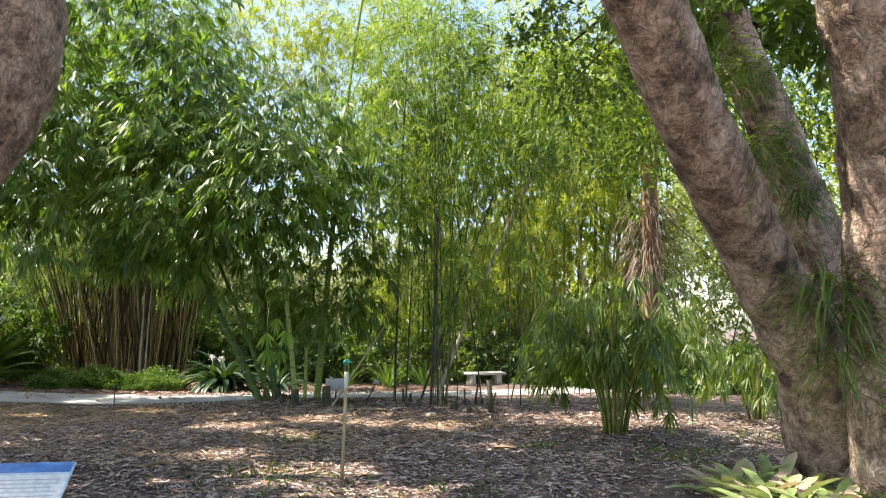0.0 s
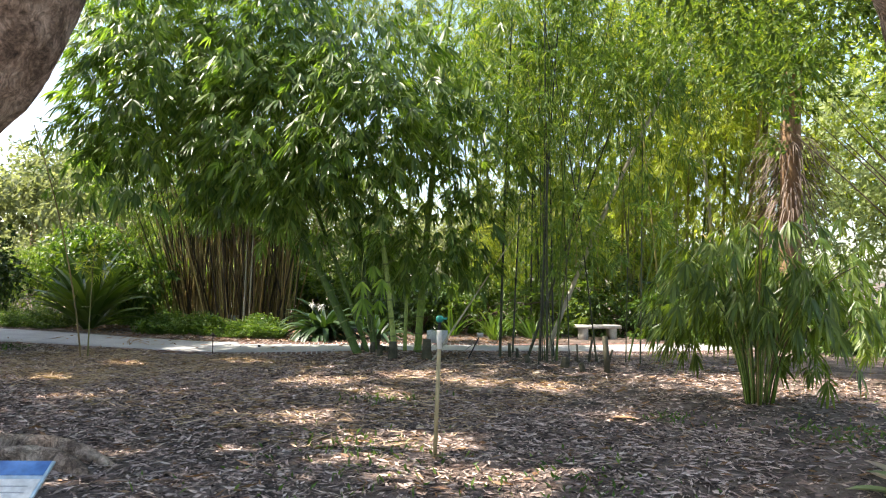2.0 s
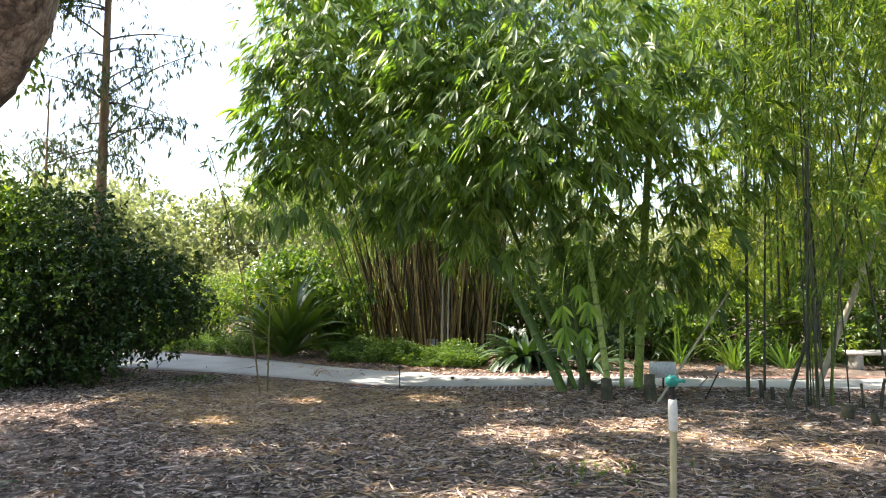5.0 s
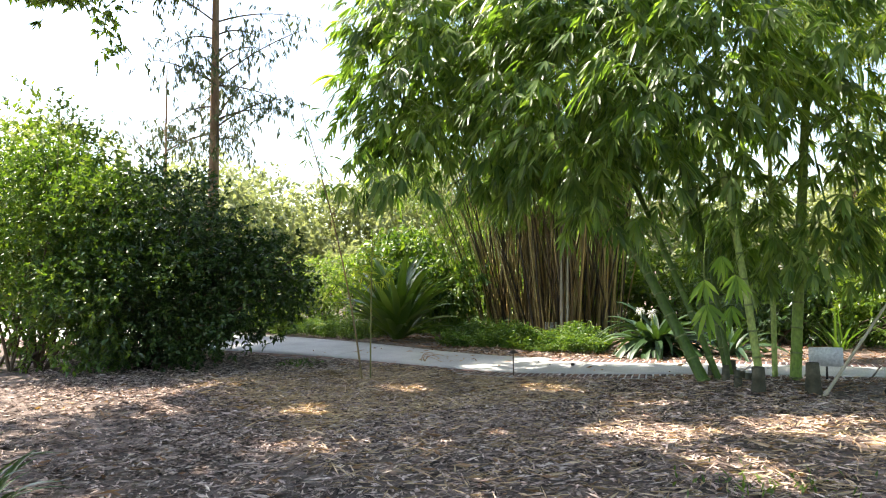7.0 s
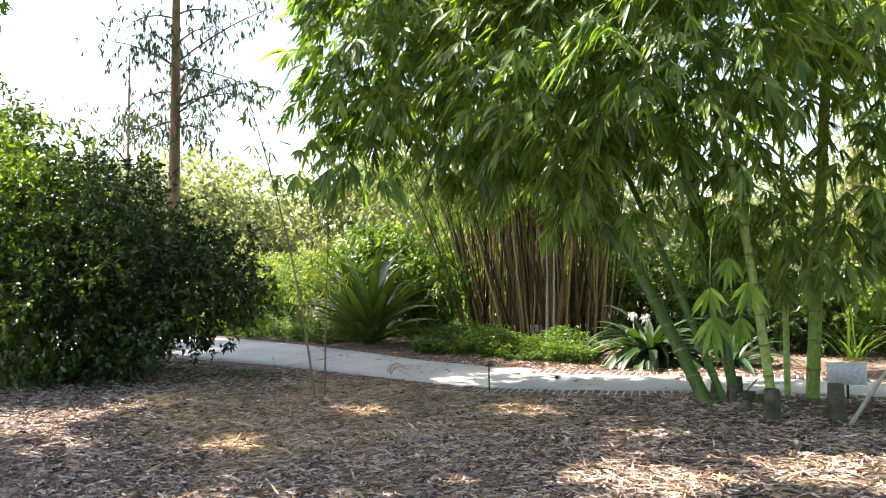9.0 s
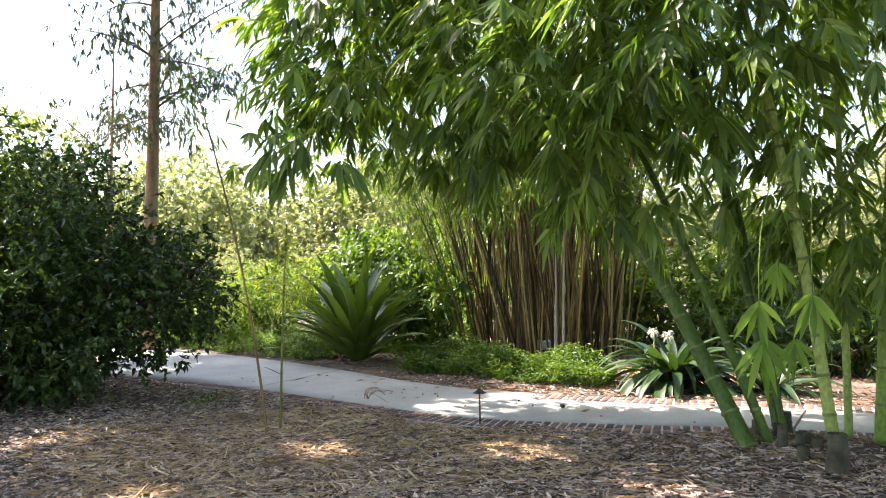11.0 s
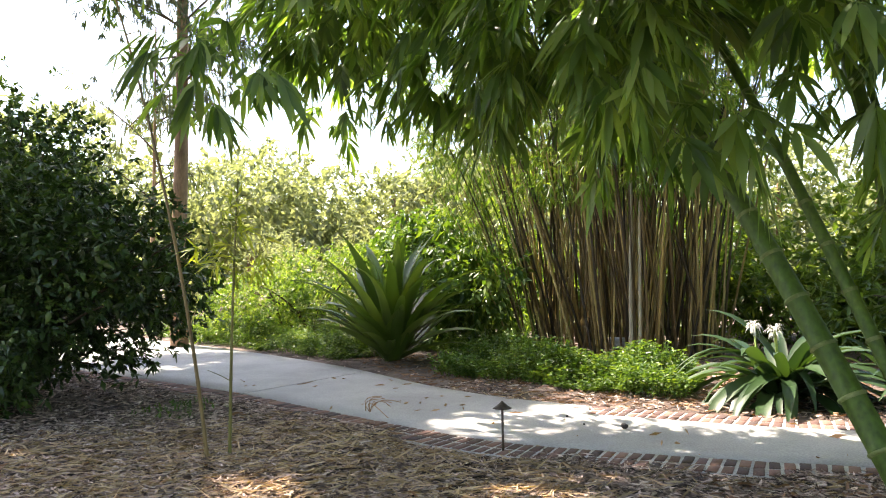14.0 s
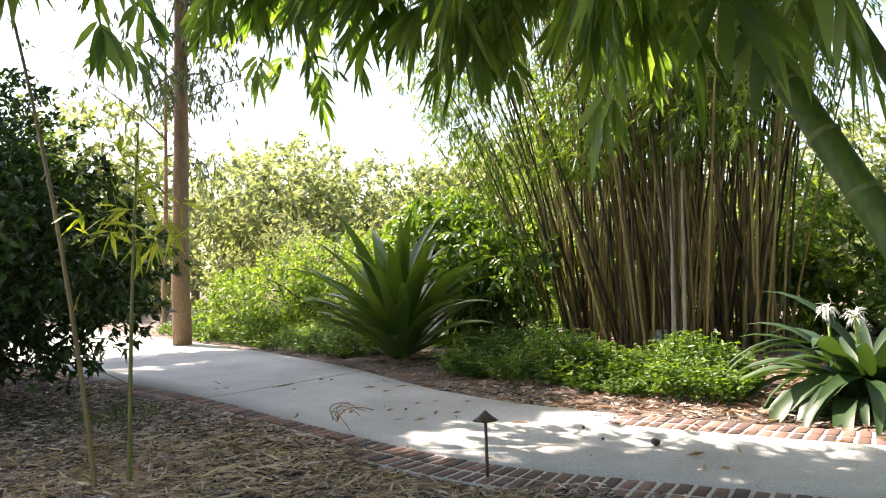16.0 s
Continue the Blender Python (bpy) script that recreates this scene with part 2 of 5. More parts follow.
SIGN_INK = rough_material("sign_ink", [(0.3, (0.42, 0.44, 0.45)), (0.7, (0.5, 0.52, 0.53))], 5.0, rough=0.5, bump=0.02)
STONE = rough_material("bench_stone", [(0.3, (0.36, 0.35, 0.32)), (0.7, (0.55, 0.53, 0.49))], 3.0, rough=0.9, bump=0.3)
STUMP = rough_material("cut_culm", [(0.3, (0.035, 0.035, 0.02)), (0.7, (0.11, 0.10, 0.06))], 6.0, rough=0.85, bump=0.5)
DRY_LEAF = rough_material("dry_leaf", [(0.3, (0.30, 0.16, 0.08)), (0.7, (0.42, 0.26, 0.14))], 10.0, rough=0.8)
CONE = rough_material("dark_cone", [(0.3, (0.012, 0.012, 0.01)), (0.7, (0.04, 0.035, 0.03))], 30.0, rough=0.8)
TWINE = rough_material("twine", [(0.3, (0.3, 0.34, 0.16)), (0.7, (0.45, 0.48, 0.24))], 10.0, rough=0.9)


# ---- geometry helpers ----
class Geo:
    """Collects vertices and faces of one mesh."""

    def __init__(self):
        self.v, self.q, self.t, self.n = [], [], [], 0

    def add(self, verts, quads=None, tris=None):
        verts = np.asarray(verts, float).reshape(-1, 3)
        if quads is not None and len(quads):
            self.q.append(np.asarray(quads, int).reshape(-1, 4) + self.n)
        if tris is not None and len(tris):
            self.t.append(np.asarray(tris, int).reshape(-1, 3) + self.n)
        self.v.append(verts)
        self.n += len(verts)

    def tube(self, pts, radii, sides=8, wob=0.0, wob_scale=1.0, cap=True):
        pts = np.asarray(pts, float)
        radii = np.broadcast_to(np.asarray(radii, float), (len(pts),))
        tan = np.gradient(pts, axis=0)
        tan /= np.linalg.norm(tan, axis=1)[:, None] + 1e-9
        ref = np.array([1.0, 0, 0]) if abs(tan[0][0]) < 0.8 else np.array([0, 1.0, 0])
        a = np.cross(tan, ref)
        a /= np.linalg.norm(a, axis=1)[:, None] + 1e-9
        b = np.cross(tan, a)
        ang = np.linspace(0, 2 * np.pi, sides, endpoint=False)
        ring = (np.cos(ang)[None, :, None] * a[:, None, :] + np.sin(ang)[None, :, None] * b[:, None, :])
        rr = np.repeat(radii[:, None], sides, 1)
        if wob:
            for i in range(len(pts)):
                for j in range(sides):
                    p = Vector(pts[i] + ring[i, j] * radii[i]) * wob_scale
                    rr[i, j] *= 1 + wob * (noise.noise(p) + 0.5 * noise.noise(p * 2.7) + 0.45 * noise.noise(Vector((p.x * 7, p.y * 7, p.z * 3.5))) + 0.3 * noise.noise(p * 15.0))
        verts = (pts[:, None, :] + ring * rr[:, :, None]).reshape(-1, 3)
        k = len(pts)
        i, j = np.meshgrid(np.arange(k - 1), np.arange(sides), indexing="ij")
        j2 = (j + 1) % sides
        quads = np.stack([i * sides + j, i * sides + j2, (i + 1) * sides + j2, (i + 1) * sides + j], -1).reshape(-1, 4)
        tris = []
        if cap:
            verts = np.vstack([verts, pts[0], pts[-1]])
            for s in range(sides):
                tris.append((k * sides, (s + 1) % sides, s))
                tris.append((k * sides + 1, (k - 1) * sides + s, (k - 1) * sides + (s + 1) % sides))
        self.add(verts, quads, tris)

    def box(self, c, s, rot=0.0, chamfer=0.0, tilt=None):
        """A box with its top edges chamfered, centre c, size s, turned by rot degrees about z."""
        x, y, z = (v / 2 for v in s)
        e = chamfer
        lo = [(-x, -y, -z), (x, -y, -z), (x, y, -z), (-x, y, -z)]
        if e:
            lv = lo + [(-x, -y, z - e), (x, -y, z - e), (x, y, z - e), (-x, y, z - e)] + [(-x + e, -y + e, z), (x - e, -y + e, z), (x - e, y - e, z), (-x + e, y - e, z)]
            qs = [(3, 2, 1, 0), (8, 9, 10, 11)]
            for o in (0, 4):
                qs += [(o + i, o + (i + 1) % 4, o + 4 + (i + 1) % 4, o + 4 + i) for i in range(4)]
        else:
            lv = lo + [(-x, -y, z), (x, -y, z), (x, y, z), (-x, y, z)]
            qs = [(3, 2, 1, 0), (4, 5, 6, 7)] + [(i, (i + 1) % 4, 4 + (i + 1) % 4, 4 + i) for i in range(4)]
        m = pose(*c, 0, 0, rot) if tilt is None else pose(*c) @ tilt
        self.add([m @ Vector(p) for p in lv], qs)

    def blades(self, P, D, L, W, droop=0.2, fold=0.25, shape=0.4, up=None):
        """One folded lance-shaped blade for each place P along D."""
        P, D = np.asarray(P, float), np.asarray(D, float)
        N = len(P)
        if N == 0:
            return
        D = D / (np.linalg.norm(D, axis=1)[:, None] + 1e-9)
        L, W = np.broadcast_to(L, (N,))[:, None], np.broadcast_to(W, (N,))[:, None]
        ref = rng.normal(size=(N, 3)) * 0.55 + np.array([0, 0, 1.0]) if up is None else up
        X = np.cross(D, ref)
        X /= np.linalg.norm(X, axis=1)[:, None] + 1e-9
        Z = np.cross(X, D)
        dn = np.array([0, 0, -1.0])
        b = P
        m = P + D * L * shape - Z * W * fold + dn * L * droop * shape * shape
        l = P + D * L * shape - X * W * 0.5 + dn * L * droop * shape * shape
        r = P + D * L * shape + X * W * 0.5 + dn * L * droop * shape * shape
        t = P + D * L + dn * L * droop
        verts = np.stack([b, l, m, r, t], 1).reshape(-1, 3)
        base = (np.arange(N) * 5)[:, None, None]
        self.add(verts, None, (base + np.array([[0, 3, 2], [0, 2, 1], [1, 2, 4], [2, 3, 4]])).reshape(-1, 3))

    def broad_blades(self, P, D, L, W, droop=0.2, fold=0.2, face=None):
        """Leaves with a pointed tip and a broad middle, folded along the midrib and bending down; face: the way each upper side looks."""
        P, D = np.asarray(P, float), unit(D)
        N = len(P)
        L, W = np.broadcast_to(L, (N,))[:, None], np.broadcast_to(W, (N,))[:, None]
        X = unit(np.cross(D, rng.normal(size=(N, 3)) * 0.6 + np.array([0, 0, 0.6]) if face is None else face))
        Z = np.cross(X, D)
        rows = [P]
        for f, w in ((0.2, 0.40), (0.55, 0.5)):
            c = P + D * L * f + np.array([0, 0, -1.0]) * L * droop * f * f
            rows += [c - X * W * w, c - Z * W * fold, c + X * W * w]
        rows.append(P + D * L + np.array([0, 0, -1.0]) * L * droop)
        o = (np.arange(N) * 8)[:, None, None]
        self.add(np.stack(rows, 1).reshape(-1, 3), (o + np.array([[1, 2, 5, 4], [2, 3, 6, 5]])).reshape(-1, 4),
                 (o + np.array([[0, 2, 1], [0, 3, 2], [4, 5, 7], [5, 6, 7]])).reshape(-1, 3))

    def straps(self, P, D, L, W, bend=0.8, seg=7, keel=0.18, blunt=False):
        """Long arching strap leaves, each a keeled ribbon."""
        for p, d, ln, w in zip(P, D, np.broadcast_to(L, (len(P),)), np.broadcast_to(W, (len(P),))):
            p, d = np.asarray(p, float), np.asarray(d, float) / np.linalg.norm(d)
            side = np.cross(d, [0, 0, 1.0])
            side /= np.linalg.norm(side) + 1e-9
            vs, pos, dv = [], p.copy(), d.copy()
            for i in range(seg + 1):
                f = i / seg
                ww = w * (0.55 + 0.9 * f - 1.45 * f ** 2.2) if f < 1 else 0.002
                if blunt:
                    ww = w * min(1, 0.7 + f) * (1 - f ** 5) ** 0.5 + 0.002
                nrm = np.cross(side, dv)
                vs += [pos - side * ww / 2, pos - nrm * ww * keel, pos + side * ww / 2]
                dv = dv + np.array([0, 0, -bend / seg * (0.4 + 1.2 * f)])
                dv /= np.linalg.norm(dv)
                pos = pos + dv * ln / seg
            qs = []
            for i in range(seg):
                o = i * 3
                qs += [(o, o + 1, o + 4, o + 3), (o + 1, o + 2, o + 5, o + 4)]
            self.add(vs, qs)

    def mesh(self, name, mat, smooth=False):
        me = bpy.data.meshes.new(name)
        v = np.vstack(self.v)
        q = np.vstack(self.q) if self.q else np.zeros((0, 4), int)
        t = np.vstack(self.t) if self.t else np.zeros((0, 3), int)
        me.vertices.add(len(v))
        me.vertices.foreach_set("co", v.ravel())
        me.loops.add(q.size + t.size)
        me.loops.foreach_set("vertex_index", np.concatenate([q.ravel(), t.ravel()]).astype(np.int32))
        me.polygons.add(len(q) + len(t))
        me.polygons.foreach_set("loop_start", np.concatenate([np.arange(len(q)) * 4, q.size + np.arange(len(t)) * 3]).astype(np.int32))
        if smooth:
            me.polygons.foreach_set("use_smooth", np.ones(len(q) + len(t), bool))
        me.update(calc_edges=True)
        me.materials.append(mat)
        return me


def part(name, geo, mat, parent=None, label="", smooth=False, kind="", at=None):
    """Links a mesh as one object, under its thing if it has one."""
    ob = new(name, geo if isinstance(geo, bpy.types.Mesh) else geo.mesh(name, mat, smooth))
    if parent is not None:
        ob.parent = parent
        ob.matrix_parent_inverse = parent.matrix_basis.inverted()
    if at is not None:
        ob.matrix_basis = at
    return tagged(ob, label, kind=kind)


def thing(name, at, label, category, group="", kind=""):
    """The Empty at the base of a thing."""
    ob = new(name)
    ob.empty_display_size = 0.2
    ob.location = at
    bpy.context.view_layer.update()
    return tagged(ob, label, category, group, kind)


def unit(v):
    v = np.asarray(v, float)
    return v / (np.linalg.norm(v, axis=-1, keepdims=True) + 1e-9)


def bez(a, b, c, k):
    """k points on the arc from a, bending by b, to c."""
    s = np.linspace(0, 1, k)[:, None]
    a, b, c = (np.asarray(p, float) for p in (a, b, c))
    return (1 - s) ** 2 * a + 2 * s * (1 - s) * b + s ** 2 * c


def in_blobs(blobs, n, bunch=14):
    """n places in ellipsoids (centre, radii), in bunches with gaps between, more of them towards the outside."""
    vol = np.array([r[0] * r[1] * r[2] for _, r in blobs])
    full, n = n, max(6, n // bunch)
    pick = rng.choice(len(blobs), n, p=vol / vol.sum())
    c = np.array([b[0] for b in blobs])[pick]
    r = np.array([b[1] for b in blobs])[pick]
    d = unit(rng.normal(size=(n, 3)))
    rad = rng.random(n) ** (1 / 2.4)
    centre = c + d * r * rad[:, None]
    of = rng.integers(0, n, full)
    off = rng.normal(size=(full, 3)) * np.minimum(r[of] * 0.13, 0.55)
    return centre[of] + off, unit(d[of] + unit(off) * 0.8)


def sprays(geo, twigs, P, D, leaf, width, per=7, twig_len=0.4, spread=0.7, droop=0.35, hang=0.55, twig_r=0.004):
    """At each place a twig along D with a fan of drooping leaves at its end."""
    N = len(P)
    tip = P + unit(D) * twig_len * rng.uniform(0.6, 1.3, (N, 1)) + np.array([0, 0, -0.12]) * twig_len
    if twigs is not None:
        side = unit(np.cross(tip - P, np.array([0.3, 0.2, 1.0]))) * twig_r
        up = np.array([0, 0, twig_r])
        verts = np.stack([P + side, P - side, P + up * 1.5, tip + side * 0.5, tip - side * 0.5, tip + up], 1).reshape(-1, 3)
        o = (np.arange(N) * 6)[:, None, None]
        twigs.add(verts, (o + np.array([[0, 1, 4, 3], [1, 2, 5, 4], [2, 0, 3, 5]])).reshape(-1, 4))
    f = rng.random((N, per, 1))
    pos = tip[:, None, :] - (tip - P)[:, None, :] * f * 0.55
    d = unit(D)[:, None, :] * 0.8 + rng.normal(size=(N, per, 3)) * spread + np.array([0, 0, -hang])
    ln = leaf * rng.uniform(0.6, 1.2, N * per)
    geo.blades(pos.reshape(-1, 3), d.reshape(-1, 3), ln, width * ln / leaf, droop)


def palm_fans(geo, twigs, P, D, leaf, width, per=8, twig_len=0.4, droop=0.25, hang=0.6, open_by=1.1, twig_r=0.004):
    """At each place a twig that ends in one flat fan of leaves, spread like fingers and hanging."""
    N = len(P)
    out = unit(D * np.array([1, 1, 0.5]) + rng.normal(0, 0.35, (N, 3)))
    tip = P + out * twig_len * rng.uniform(0.5, 1.3, (N, 1)) + np.array([0, 0, -0.15]) * twig_len
    side = unit(np.cross(tip - P, np.array([0.3, 0.2, 1.0]))) * twig_r
    up = np.array([0, 0, twig_r])
    o = (np.arange(N) * 6)[:, None, None]
    twigs.add(np.stack([P + side, P - side, P + up * 1.5, tip + side * 0.5, tip - side * 0.5, tip + up], 1).reshape(-1, 3), (o + np.array([[0, 1, 4, 3], [1, 2, 5, 4], [2, 0, 3, 5]])).reshape(-1, 4))
    axis = unit(out * np.array([1, 1, 0.3]) * 0.75 + np.array([0, 0, -1.0]) * hang * rng.uniform(0.5, 1.6, (N, 1)))
    wide = unit(np.cross(axis, np.array([0, 0, 1.0]) + rng.normal(0, 0.3, (N, 3))))
    face = np.cross(wide, axis)
    turn = np.linspace(-open_by, open_by, per)[None, :] * rng.uniform(0.6, 1.1, (N, 1)) + rng.normal(0, 0.1, (N, per))
    d = axis[:, None] * np.cos(turn)[..., None] + wide[:, None] * np.sin(turn)[..., None] + face[:, None] * rng.normal(0, 0.13, (N, per, 1))
    pos = tip[:, None] - (tip - P)[:, None] * (np.abs(turn)[..., None] * 0.3 + rng.random((N, per, 1)) * 0.12)
    size = (rng.uniform(0.7, 1.2, (N, 1)) * (1 - 0.3 * np.abs(turn) / open_by) * rng.uniform(0.85, 1.1, (N, per))).ravel()
    geo.broad_blades(pos.reshape(-1, 3), d.reshape(-1, 3), leaf * size, width * size ** 0.7, droop, 0.12, (face[:, None] + rng.normal(0, 0.22, (N, per, 3))).reshape(-1, 3))


def culm_points(base, lean, height, arch=0.0, k=18):
    """Points up a culm: it leans along `lean` (metres over at the top) and bows over towards its tip."""
    s = np.linspace(0, 1, k)[:, None]
    lean = np.array([*lean, 0.0])
    return np.asarray(base, float) + lean * (s * (1 - arch) + arch * s ** 2.4) + np.array([0, 0, height]) * (s - 0.12 * arch * s ** 4)


def noded(pts, r0, r1, spacing=0.33):
    """The culm's points and radii with a ridge at each node."""
    seg = np.linalg.norm(np.diff(pts, axis=0), axis=1)
    cum = np.concatenate([[0], np.cumsum(seg)])
    total = cum[-1]
    out_s = []
    s = 0.08
    while s < total:
        out_s += [s - 0.025, s, s + 0.025]
        s += spacing
    out_s = np.array([0.0] + out_s + [total])
    out_s = np.clip(out_s, 0, total)
    p = np.stack([np.interp(out_s, cum, pts[:, i]) for i in range(3)], 1)
    r = r0 + (r1 - r0) * out_s / total
    r[2::3][: (len(out_s) - 2) // 3] *= 1.13
    return p, r


def culm(parent, base, lean, height, r, mat, arch=0.3, sides=9, name="culm", spacing=0.35, k=14):
    g = Geo()
    p, rad = noded(culm_points(base, lean, height, arch, k), r, r * 0.35, spacing)
    g.tube(p, rad, sides)
    return part(name, g, mat, parent, smooth=True)


def leaves_on(parent, geo, mat, name="foliage", label=""):
    return part(name, geo, mat, parent, label, kind="stuff")

# ---- ground and path ----
def smooth_line(pts, k=10):
    """A smooth line through the points."""
    p = np.asarray(pts, float)
    p = np.vstack([2 * p[0] - p[1], p, 2 * p[-1] - p[-2]])
    out = []
    for i in range(1, len(p) - 2):
        for s in np.linspace(0, 1, k, endpoint=False):
            a, b, c, d = p[i - 1:i + 3]
            out.append(0.5 * (2 * b + (c - a) * s + (2 * a - 5 * b + 4 * c - d) * s * s + (3 * b - a - 3 * c + d) * s ** 3))
    out.append(p[-2])
    return np.array(out)


# outer edges of the paved strip: near side and far side, pair by pair
EDGES = [((-42, -7), (-46, 0)), ((-30, 0.2), (-32.5, 5.4)), ((-24, 3.5), (-26, 7.8)), ((-19.2, 6.2), (-21.3, 9.5)),
         ((-16.0, 7.95), (-17.7, 10.55)), ((-13.85, 8.95), (-15.3, 11.0)), ((-12.4, 9.65), (-13.9, 11.45)),
         ((-11.4, 10.22), (-12.9, 12.0)), ((-10.5, 11.0), (-11.95, 12.7)), ((-9.8, 11.62), (-11.15, 13.3)),
         ((-9.2, 12.2), (-10.4, 14.0)), ((-8.0, 13.2), (-8.9, 15.1)), ((-6.4, 14.5), (-7.5, 16.3)),
         ((-4.1, 16.6), (-6.0, 18.1)), ((-2.6, 18.8), (-4.6, 20.5)), ((-1.0, 22.5), (-3.2, 23.8))]
NEAR = smooth_line([e[0] for e in EDGES])
FAR = smooth_line([e[1] for e in EDGES])
MID, HALF = (NEAR + FAR) / 2, np.linalg.norm(NEAR - FAR, axis=1) / 2


def path_depth(xy):
    """How far inside the paved strip a place lies, in metres; negative outside."""
    xy = np.asarray(xy, float)
    out = np.empty(len(xy))
    for i in range(0, len(xy), 4000):
        d = np.linalg.norm(xy[i:i + 4000, None, :] - MID[None], axis=2)
        j = d.argmin(1)
        tangent = unit(MID[np.minimum(j + 1, len(MID) - 1)] - MID[np.maximum(j - 1, 0)])
        rel = xy[i:i + 4000] - MID[j]
        across = np.abs(rel[:, 0] * tangent[:, 1] - rel[:, 1] * tangent[:, 0])
        width = np.abs((NEAR - FAR)[j][:, 0] * tangent[:, 1] - (NEAR - FAR)[j][:, 1] * tangent[:, 0]) / 2
        out[i:i + 4000] = np.where(d[np.arange(len(j)), j] > 4, -4, width - across)
    return out


def dip(x, y):
    """The shallow hollow round the bend of the path."""
    return -0.085 * np.exp(-((x + 10.6) / 3.4) ** 2 - ((y - 9.9) / 2.8) ** 2)


def ground_height(xy):
    xy = np.asarray(xy, float)
    h = dip(xy[:, 0], xy[:, 1]) + 0.022 * (np.sin(xy[:, 0] * 2.1 + 1) * np.sin(xy[:, 1] * 1.7) + 0.6 * np.sin(xy[:, 0] * 4.3) * np.sin(xy[:, 1] * 5.1 + 2))
    for cx, cy, hh, r in ((-8.0, 11.9, 0.12, 0.9), (-5.4, 13.4, 0.08, 0.9), (-0.8, 10.8, 0.06, 0.6)):
        h += hh * np.exp(-((xy[:, 0] - cx) ** 2 + (xy[:, 1] - cy) ** 2) / (r * r))
    return h


gx = np.concatenate([[-1500, -400, -150, -80, -55], np.arange(-42, 14.01, 0.25), [20, 35, 60, 120, 400, 1500]])
gy = np.concatenate([[-1500, -400, -120, -50, -20], np.arange(-9, 32.01, 0.25), [38, 50, 80, 150, 400, 1500]])
XX, YY = np.meshgrid(gx, gy, indexing="ij")
XY = np.stack([XX.ravel(), YY.ravel()], 1)
deep = path_depth(XY)
low = dip(XY[:, 0], XY[:, 1])
ZZ = np.where(deep > 0.02, low - 0.07, np.minimum(ground_height(XY), 0.3))
ZZ = np.where((deep <= 0.02) & (deep > -0.3), low + (ZZ - low) * 0.3 - 0.005, ZZ)
g = Geo()
ni, nj = len(gx), len(gy)
ii, jj = np.meshgrid(np.arange(ni - 1), np.arange(nj - 1), indexing="ij")
g.add(np.column_stack([XY, ZZ]), np.stack([ii * nj + jj, (ii + 1) * nj + jj, (ii + 1) * nj + jj + 1, ii * nj + jj + 1], -1).reshape(-1, 4))
ground = tagged(part("ground", g, MULCH, smooth=True), "brown mulch and leaf litter under trees", "ground", kind="structure")

# concrete slabs between the brick edgings, with open joints
EDGE_W = 0.44
across = unit(FAR - NEAR)
IN_NEAR, IN_FAR = NEAR + across * EDGE_W, FAR - across * np.where(FAR[:, :1] > -12.7, 0.42, 0.01)
pavement = thing("pavement", (-11, 11.5, 0), "pale concrete garden path with brick edging", "path", kind="structure")
joints = [0, 12, 26, 43, 104, 114, 130, len(NEAR) - 1]
for a, b in zip(joints[:-1], joints[1:]):
    idx = np.arange(a, b + 1)
    lo, hi = IN_NEAR[idx].copy(), IN_FAR[idx].copy()
    for arr in (lo, hi):
        arr[0] += unit(arr[1] - arr[0]) * 0.014
        arr[-1] -= unit(arr[-1] - arr[-2]) * 0.014
    g = Geo()
    k, cols = len(idx), 7
    rows_top = [lo + (hi - lo) * f for f in np.linspace(0, 1, cols)]
    v = [np.column_stack([r, 0.012 + dip(r[:, 0], r[:, 1])]) for r in rows_top] + [np.column_stack([lo, np.full(k, -0.2)]), np.column_stack([hi, np.full(k, -0.2)])]
    q = []
    for c in range(cols - 1):
        for i in range(k - 1):
            q.append((c * k + i, c * k + i + 1, (c + 1) * k + i + 1, (c + 1) * k + i))
    for i in range(k - 1):
        q.append((cols * k + i, cols * k + i + 1, i + 1, i))
        q.append(((cols - 1) * k + i, (cols - 1) * k + i + 1, (cols + 1) * k + i + 1, (cols + 1) * k + i))
    for e in (0, k - 1):
        q.append((e, (cols - 1) * k + e, (cols + 1) * k + e, cols * k + e))
    g.add(np.vstack(v), q)
    part("slab", g, CONCRETE, pavement)
# mortar bed under the edging
for outer, inner in ((NEAR, IN_NEAR), (FAR, IN_FAR)):
    g = Geo()
    k = len(outer)
    g.add(np.vstack([np.column_stack([outer, 0.006 + dip(outer[:, 0], outer[:, 1])]), np.column_stack([inner, 0.006 + dip(inner[:, 0], inner[:, 1])]), np.column_stack([outer, np.full(k, -0.2)])]),
          [(i, i + 1, k + i + 1, k + i) for i in range(k - 1)] + [(2 * k + i, 2 * k + i + 1, i + 1, i) for i in range(k - 1)])
    part("mortar_bed", g, MORTAR, pavement)


# ---- wood chips, litter and sprouts on the mulch ----
def scatter(n, x0, x1, y0, y1, keep=-0.03):
    xy = np.column_stack([rng.uniform(x0, x1, n), rng.uniform(y0, y1, n)])
    return xy[path_depth(xy) < keep]


def spill(n, reach):
    """Places along the near edging, thinning out over the bricks."""
    i = rng.integers(0, len(NEAR) - 1, n)
    p = NEAR[i] + (NEAR[i + 1] - NEAR[i]) * rng.random((n, 1))
    return p + across[i] * (rng.normal(0, reach * 0.8, (n, 1)))


